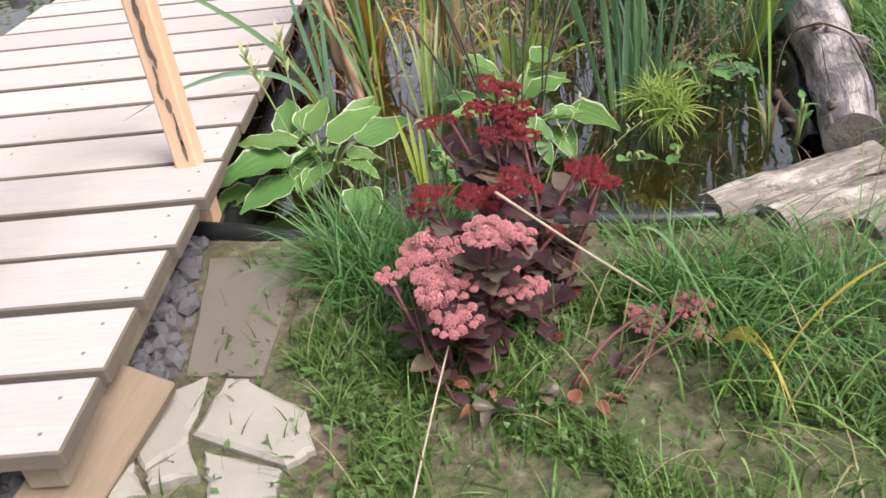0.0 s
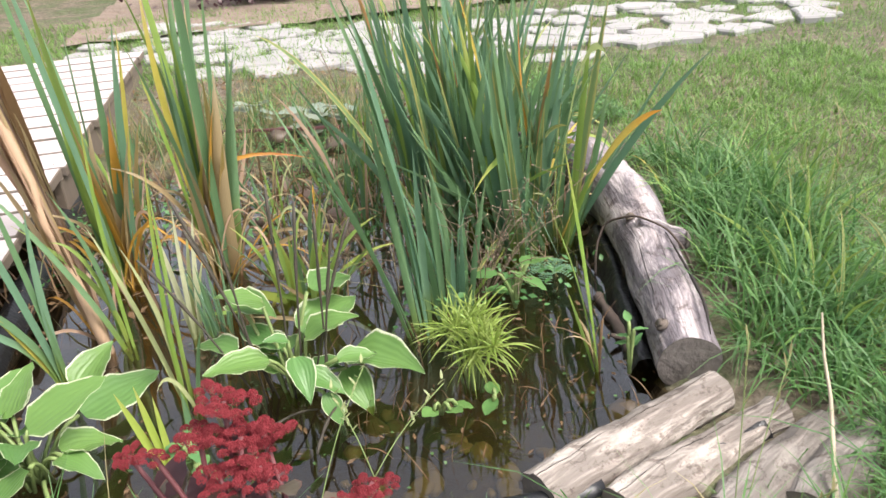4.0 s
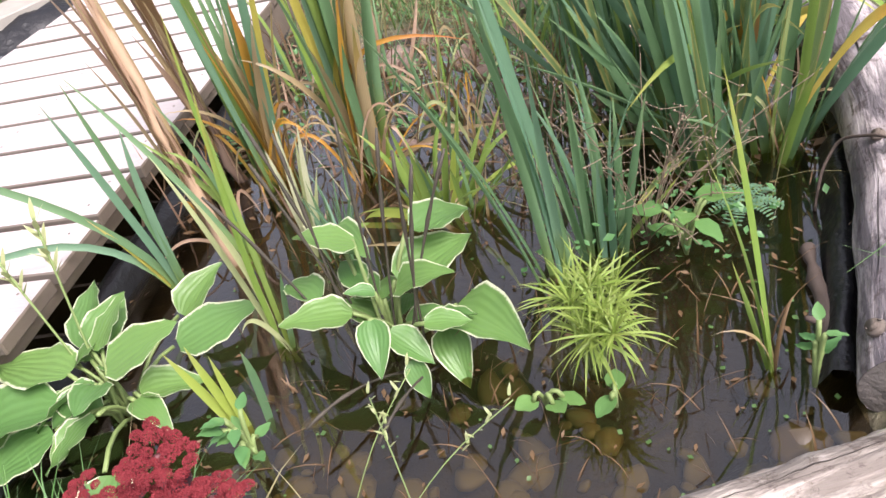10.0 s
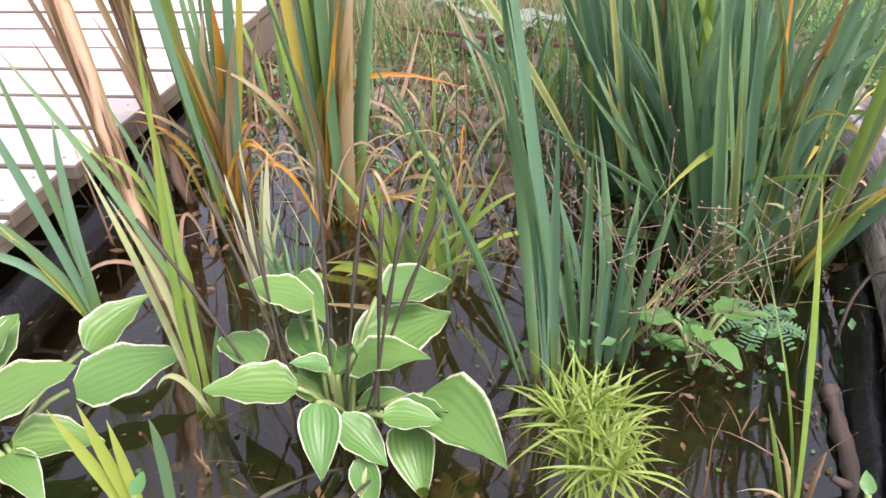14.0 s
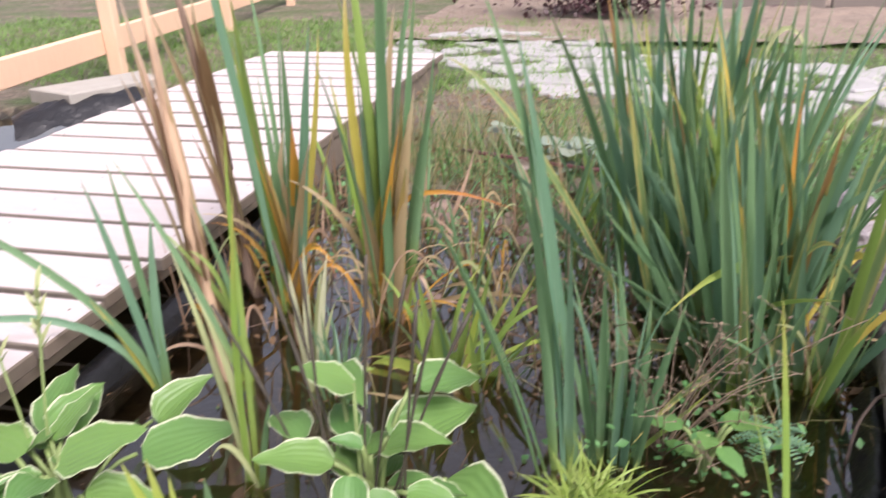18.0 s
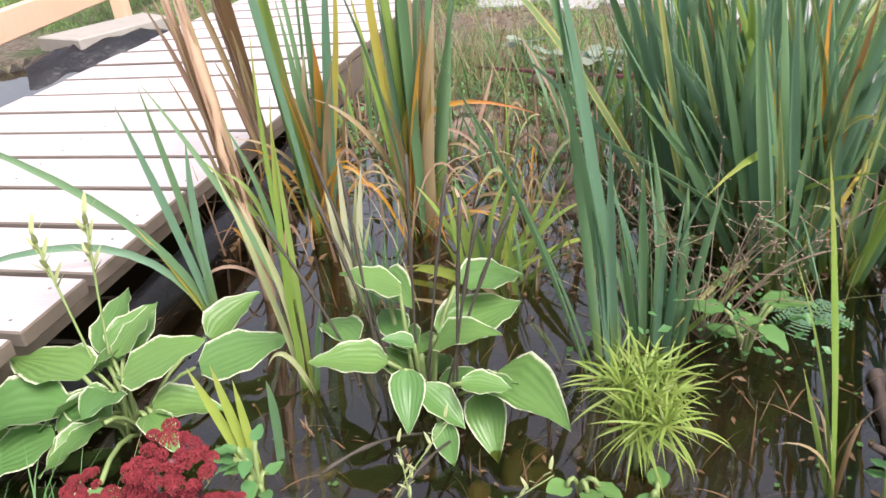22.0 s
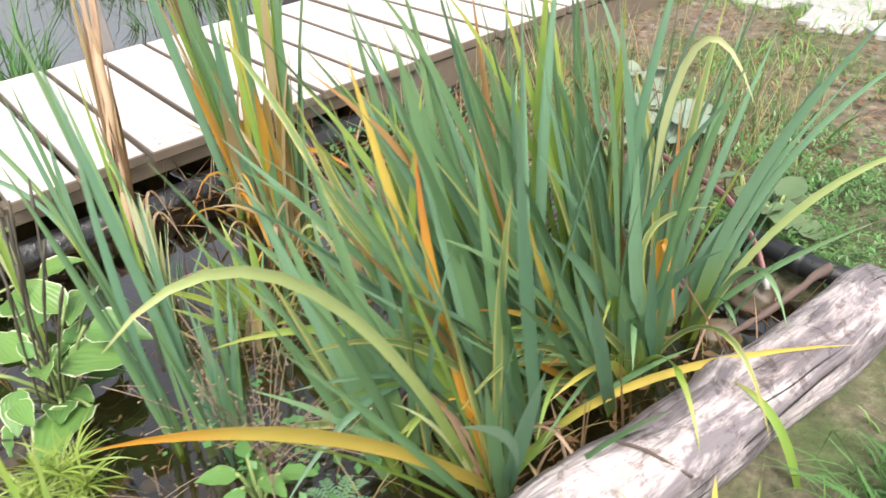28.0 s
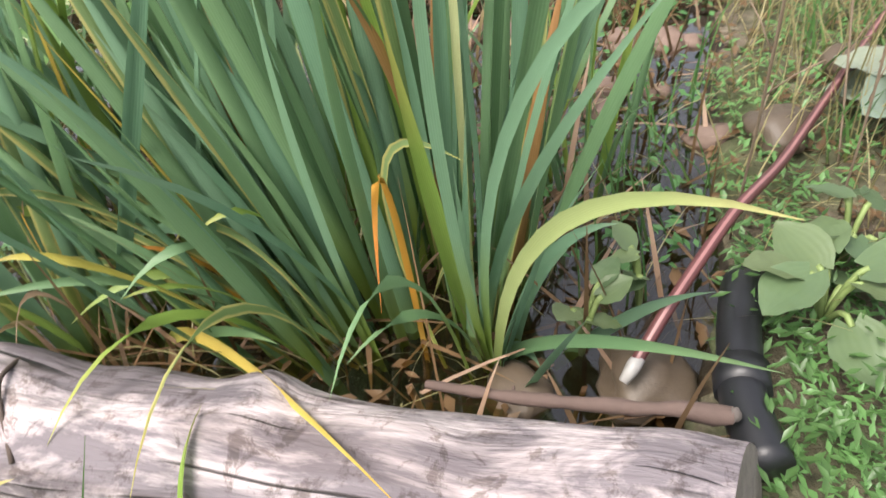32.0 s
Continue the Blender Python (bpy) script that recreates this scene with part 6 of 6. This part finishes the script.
cover("water_weeds", "small rounded leaves at the cattail's foot", "water plant", [(0.62 + rr.gauss(0, 0.1), 1.57 + rr.gauss(0, 0.06), 0.01 + abs(rr.gauss(0, 0.05))) for _ in range(160)], 0.018, weed_leaf, 20, 0.6, 0.6)
for cx, cy, n, hh, sd in ((0.2, 2.15, 10, 0.27, 61), (0.36, 2.32, 12, 0.34, 62), (0.02, 2.3, 10, 0.3, 63), (-0.22, 2.45, 12, 0.32, 64), (0.42, 2.1, 12, 0.46, 65), (0.5, 2.4, 14, 0.4, 66)):
    fan("water_plant", "narrow-leaved green plant among the reeds", (cx, cy, 0.0), n, hh, 0.011, [(iris_green, 5), (iris_lime, 1), (dry_pink, 1)], 16, 0.05, sd, bends=(0, 1, 2, 3))
r = random.Random(70)
spots = [(r.uniform(-0.05, 0.45), r.uniform(1.95, 2.6), 0.0, r.uniform(0.02, 0.04)) for _ in range(26)]
stones("pond_stones", "pinkish brown stones standing out of the shallow water", "stones", spots, pink_stone, 0.7, 0.3, True, 9, sub=2)
sv, sf = [], []
for k in range(26):
    a, q = r.uniform(0, 6.283), r.uniform(0.08, 0.26)
    d = Vector((math.cos(a) * q, math.sin(a) * q * 0.8, r.uniform(0.06, 0.3)))
    bits = [tube(smooth_line([Vector((0, 0, 0)), d * 0.5 + Vector((0, 0, 0.05)), d], 4), 0.0009, 4)]
    for b in range(7):
        e = d * (0.55 + 0.07 * b) + Vector((0, 0, 0.02))
        g = e + Vector((r.uniform(-1, 1), r.uniform(-1, 1), r.uniform(-0.3, 1))) * 0.035
        bits.append(tube([e, g, g + (g - e).normalized() * 0.004], [0.0006, 0.0006, 0.0022], 4))
    for v, f in bits:
        sf += [tuple(i + len(sv) for i in q2) for q2 in f]
        sv += v
spray = new("seed_spray", mesh("seed_spray", sv, sf, spray_stem))
spray.location = (0.6, 1.56, 0.0)
tagged(spray, "fine dry twiggy seed sprays over the water", "dead plant", kind="stuff")
fern = thing("fern", "small feathery grey-green fern by the log", "water plant", at=(0.755, 1.59, 0.0))
for k in range(11):
    a = 6.283 * k / 11 + r.uniform(-0.2, 0.2)
    for q in range(9):
        p = Vector((math.cos(a), math.sin(a), 0)) * (0.01 + 0.006 * q) + Vector((0, 0, 0.03 + 0.005 * q - 0.0006 * q * q))
        for sg in (-70, 70):
            blade(fern, 1, iris_blue, p, math.degrees(a) + sg, 75, 0.016 - 0.001 * q, 0.0045, "leaflet")

# ---- sedum ----
sedum_green = hosta_material("sedum_green", (0.16, 0.12, 0.09), (0.2, 0.1, 0.08), 0.9, 0.15)
def head_mesh(name, material, seed):
    """A flat, lobed cluster of tiny star flowers, 1 in radius."""
    r = random.Random(seed)
    v, f = [], []
    lobes = [(0.05, 0.0, 0.4)] + [(0.68 * r.uniform(0.85, 1.15) * math.cos(k * 0.9 + seed), 0.68 * math.sin(k * 0.9 + seed), r.uniform(0.2, 0.36)) for k in range(7)]
    for lx, ly, lr in lobes:
        lift = r.uniform(-0.2, 0.2) - 0.28 * math.hypot(lx, ly)
        for k in range(int(1000 * lr)):
            a, q = r.uniform(0, 6.283), math.sqrt(r.random())
            c = Vector((lx + lr * q * math.cos(a), ly + lr * q * math.sin(a), lift + lr * 0.75 * math.sqrt(max(0, 1 - q * q)) + r.uniform(-0.05, 0.05)))
            s = r.uniform(0.022, 0.045)
            n = len(v)
            t = Matrix.Rotation(r.uniform(0, 6.283), 3, Vector((r.uniform(-1, 1), r.uniform(-1, 1), 1)).normalized())
            v += [c + t @ (Vector(d) * s) for d in ((1, 0, -0.3), (-0.5, 0.87, -0.3), (-0.5, -0.87, -0.3), (0, 0, 1.3))]
            f += [(n, n + 1, n + 3), (n + 1, n + 2, n + 3), (n + 2, n, n + 3)]
    return mesh(name, v, f, material, smooth=False)


red_heads = [head_mesh("flower_head", flower_red, k) for k in range(3)]
pink_heads = [head_mesh("flower_head", flower_pink, 5 + k) for k in range(3)]


def sedum(label, root, heads, meshes, seed, leaves=9):
    r = random.Random(seed)
    top = thing("sedum", label, "flowering plant", at=root)
    o = Vector(root)
    for x, y, z, s in heads:
        p = Vector((x, y, z)) - o
        foot = Vector((r.uniform(-0.05, 0.05), r.uniform(-0.04, 0.05), 0))
        mid = foot.lerp(p, 0.5) + Vector((r.uniform(-0.02, 0.02), 0, 0.02))
        line = smooth_line([foot, mid, p], 5)
        v, f = tube(line, 0.003, 6)
        stem = part("stem", mesh("stem", v, f, stem_red), top)
        big = s * (1.3 if meshes is pink_heads else 1.0)
        for k in range(3 if s > 0.022 else 1):
            a = 2.1 * k + r.uniform(-0.4, 0.4)
            off = Vector((math.cos(a), math.sin(a), r.uniform(-0.5, 0.35))) * (big * 0.48 if s > 0.022 else 0)
            size = big * (r.uniform(0.55, 0.78) if s > 0.022 else 1.0)
            part("flower_head", r.choice(meshes), stem, Matrix.Translation(p + off) @ Matrix.Rotation(r.uniform(0, 6), 4, "Z") @ Matrix.Rotation(r.uniform(-0.35, 0.35), 4, "X") @ Matrix.Scale(size, 4))
        for k in range(leaves):
            q = line[int(len(line) * r.uniform(0.15, 0.8)) % len(line)] + o
            a = r.uniform(0, 6.283)
            L = r.uniform(0.03, 0.056)
            leaf_to(top, q, q, q + Vector((math.cos(a) * L, math.sin(a) * L, r.uniform(-0.01, 0.025))), r.choice((sedum_leaf, sedum_leaf, sedum_green)), 2, 1.3, r.uniform(-20, 20), under=stem)
    return top


sedum("stonecrop with dark red flower heads and purple leaves", (0.15, 0.74, 0.02), [(0.136, 0.905, 0.328, 0.036), (0.150, 0.872, 0.303, 0.034), (0.108, 0.882, 0.308, 0.030), (0.170, 0.895, 0.282, 0.030), (0.025, 0.918, 0.274, 0.020), (0.060, 0.880, 0.295, 0.018), (0.165, 0.842, 0.285, 0.030), (0.125, 0.846, 0.278, 0.028), (0.026, 0.762, 0.236, 0.034), (0.093, 0.785, 0.215, 0.044), (0.149, 0.758, 0.250, 0.038), (0.005, 0.767, 0.202, 0.022), (0.280, 0.905, 0.175, 0.032), (0.250, 0.825, 0.222, 0.030), (0.285, 0.840, 0.185, 0.026), (0.278, 0.790, 0.215, 0.026), (0.208, 0.753, 0.158, 0.02), (0.235, 0.79, 0.11, 0.012), (0.225, 0.72, 0.06, 0.01), (0.262, 0.81, 0.14, 0.012), (0.19, 0.64, 0.05, 0.01), (0.11, 0.66, 0.08, 0.01)], red_heads, 1, 9)
sedum("stonecrop with pink flower heads and dusky leaves", (0.075, 0.585, 0.02), [(0.101, 0.608, 0.262, 0.034), (0.120, 0.625, 0.240, 0.028), (0.010, 0.712, 0.162, 0.042), (0.038, 0.612, 0.184, 0.038), (0.043, 0.580, 0.150, 0.030), (0.135, 0.634, 0.154, 0.032), (-0.044, 0.668, 0.160, 0.017)], pink_heads, 2, 10)
sedum("low pink stonecrop sprays lying in the grass", (0.225, 0.545, 0.03), [(0.318, 0.655, 0.065, 0.023), (0.33, 0.635, 0.05, 0.016), (0.382, 0.655, 0.075, 0.023), (0.39, 0.62, 0.055, 0.02)], pink_heads, 3, 0)
r = random.Random(9)
old = thing("fallen_leaves", "withered orange stonecrop leaves on the soil", "fallen leaves", at=(0.14, 0.53, 0.03))
for k in range(26):
    q = Vector((0.15 + r.uniform(-0.1, 0.12), 0.53 + r.uniform(-0.03, 0.06), 0.035 + r.uniform(0, 0.02)))
    a = r.uniform(0, 6.28)
    leaf_to(old, q, q, q + Vector((math.cos(a), math.sin(a), r.uniform(-0.2, 0.25))) * r.uniform(0.02, 0.034), r.choice((sedum_old_leaf, sedum_leaf, sedum_green)), r.choice((1, 3)), 1.0, r.uniform(-30, 30))

# ---- plants at the far end ----
dead = thing("dead_plant", "thin brown dead plant stems beside the hose", "dead plant", at=(0.70, 2.62, 0.02))
rs = random.Random(14)
for dx, dy, h in ((0.10, -0.04, 0.42), (-0.06, 0.1, 0.38), (-0.3, 0.12, 0.33)):
    a, b = Vector((dx * 0.4 - 0.1, dy, 0)), Vector((dx, dy - 0.03, h))
    v, f = tube(smooth_line([a, a.lerp(b, 0.5) + Vector((0.01, 0.0, 0)), b], 5), 0.0016, 5)
    stem = part("stem", mesh("stem", v, f, spray_stem), dead)
    for k in range(4):
        e = a.lerp(b, 0.45 + 0.13 * k)
        g = e + Vector((rs.uniform(-1, 1), rs.uniform(-1, 1), 0.9)) * 0.05
        v, f = tube([e, e.lerp(g, 0.5) + Vector((0, 0, 0.004)), g], [0.001, 0.0008, 0.0006], 4)
        part("side_stem", mesh("side_stem", v, f, spray_stem), stem)

for x, y, z, n, L, mt, lb, seed in ((0.37, 2.885, 0.03, 13, 0.092, pale_leaf, "low plant with large silvery pale leaves", 1), (0.80, 2.648, 0.03, 8, 0.058, mallow_leaf, "mallow with round pale green leaves", 2), (0.70, 2.69, 0.03, 6, 0.045, mallow_leaf, "round-leaved mallow beside the pipe", 3), (0.147, 3.06, 0.03, 8, 0.06, pale_leaf, "pale broad-leaved plant on the bank", 4)):
    r = random.Random(seed)
    top = thing("bank_plant", lb, "plant", at=(x, y, z))
    for k in range(n):
        a = 6.283 * k / n + r.uniform(-0.3, 0.3)
        d = Vector((math.cos(a), math.sin(a), 0))
        b0 = Vector((x, y, z)) + d * L * r.uniform(0.3, 0.8) + Vector((0, 0, r.uniform(0.04, 0.1)))
        leaf_to(top, (x, y, z), b0, b0 + d * L + Vector((0, 0, r.uniform(-0.03, 0.02))), mt, 4, r.uniform(0.9, 1.15), r.uniform(-20, 20), stem_green)
bush = []
for k in range(2600):
    a, q = rr.uniform(0, 6.283), abs(rr.gauss(0, 0.45))
    bush.append((0.35 + q * math.cos(a), 6.6 + 0.6 * q * math.sin(a), 0.1 + abs(rr.gauss(0, 0.45))))
cover("shrub", "reddish brown shrub at the garden's end", "shrub", bush, 0.06, sedum_leaf, 31, 0.9)
bush = []
for k in range(7000):
    x = rr.uniform(-6, 6)
    bush.append((x, 9.5 + rr.uniform(-0.4, 0.8) + 0.4 * math.sin(x * 1.7), abs(rr.gauss(0.5, 0.6))))
cover("hedge", "mixed green hedge closing the garden", "hedge", bush, 0.16, weed_leaf, 32, 0.9)
rushes = []
for k in range(32):
    cx, cy = (rr.uniform(-5.8, -2.0), rr.uniform(2.35, 3.3)) if k < 26 else (rr.uniform(-1.95, -1.6), rr.uniform(1.55, 1.95))
    for q in range(34):
        a = rr.uniform(0, 6.283)
        rushes.append((cx + 0.1 * math.cos(a), cy + 0.1 * math.sin(a), -0.06, rr.uniform(0.6, 1.2), a))
grass("rushes", "green rushes standing in the larger pond", "water plant", rushes, 0.34, 0.008, grass_long, 57, 14, 60)
for x, y, hh, s in ((1.275, 1.382, 0.42, 1), (1.439, 1.687, 0.5, 2), (1.350, 1.148, 0.45, 3), (1.579, 1.455, 0.5, 4), (0.687, 0.784, 0.3, 5)):
    r = random.Random(s)
    top = thing("seeding_grass", "tall thin flowering grass stems", "wild grass", "seeding grasses", (x, y, land(x, y)))
    for k in range(3):
        d = Vector((r.uniform(-0.12, 0.12), r.uniform(-0.12, 0.12), hh * r.uniform(0.7, 1.1)))
        v, f = tube(smooth_line([Vector((0, 0, 0)), d * 0.5 + Vector((0, 0, 0.03)), d], 5), 0.0009, 4)
        part("stem", mesh("stem", v, f, stem_green), top)
        for q in range(6):
            blade(top, 0, grass_dry, d * (0.72 + 0.05 * q), r.uniform(0, 360), r.uniform(10, 30), 0.022, 0.003, "seed_spike")
for x, y, n, hh, sd in ((1.17, 1.2, 12, 0.26, 71), (1.3, 1.13, 14, 0.28, 72), (1.31, 1.52, 10, 0.24, 73), (1.2, 1.3, 12, 0.24, 74), (1.24, 1.87, 10, 0.2, 75), (1.5, 1.75, 10, 0.22, 76)):
    fan("grass_tuft", "tuft of broad pale green grass blades with yellow tips", (x, y, land(x, y)), n, hh * 1.1, 0.0105, [(iris_lime, 5), (iris_green, 2), (iris_edge, 2)], 22, 0.05, sd, category="grass plant", group="grass tufts", bends=(1, 2, 3, 4))
stem = thing("seed_stem", "thin pale seed stems leaning over the near water", "wild grass", at=(0.2, 0.99, 0.04))
for k, (dx, dy, dz) in enumerate(((0.1, 0.12, 0.16), (0.16, 0.1, 0.12), (-0.05, 0.1, 0.14))):
    p = Vector((0.05 * k, 0, 0))
    d = Vector((dx, dy, dz))
    v, f = tube(smooth_line([p, p + d * 0.5 + Vector((0, 0, 0.03)), p + d], 4), 0.0009, 4)
    part("stalk", mesh("stalk", v, f, stem_green), stem)
    for q in range(9):
        blade(stem, 1, cream_blade, p + d * (0.62 + 0.045 * q) + Vector((0, 0, 0.012)), q * 100, 40, 0.014, 0.004, "seed")
flower = thing("hosta_stalks", "thin dark dead flower stalks above the hosta", "dead stalk", at=(0.187, 1.362, 0.0))
for a, b in (((0.150, 1.384, 0.0), (0.039, 1.468, 0.36)), ((0.205, 1.343, 0.02), (0.242, 1.432, 0.34)), ((0.242, 1.322, 0.02), (0.297, 1.355, 0.32)), ((0.131, 1.348, 0.0), (-0.016, 1.378, 0.3)), ((0.224, 1.305, 0.0), (0.113, 1.163, 0.05)), ((0.270, 1.311, 0.0), (0.215, 1.140, 0.04)), ((0.16, 1.36, 0.0), (0.06, 1.4, 0.33)), ((0.19, 1.35, 0.0), (0.2, 1.4, 0.38)), ((0.22, 1.35, 0.0), (0.33, 1.42, 0.3)), ((0.25, 1.33, 0.0), (0.27, 1.38, 0.33)), ((0.14, 1.35, 0.0), (0.1, 1.42, 0.36))):
    o = Vector(flower.location)
    v, f = tube([p - o for p in curve_pts(a, b, 9, -0.02)], [0.002 + (0.0016 if k % 2 and k > 3 else 0.0) for k in range(9)], 5)
    part("stalk", mesh("stalk", v, f, stem_dark), flower)
spike = thing("hosta_flower", "pale seed spikes of the bank hosta", "flower spike", at=(-0.256, 1.273, 0.0))
for tip in ((-0.367, 1.352, 0.28), (-0.293, 1.384, 0.3)):
    o, p = Vector(spike.location), Vector(tip)
    v, f = tube([q - o for q in curve_pts(o, p, 6, -0.01)], 0.002, 5)
    part("stalk", mesh("stalk", v, f, stem_green), spike)
    for k in range(12):
        blade(spike, 1, cream_blade, o.lerp(p, 0.72 + 0.025 * k) - o, k * 75, 35, 0.035, 0.008, "seed_pod")
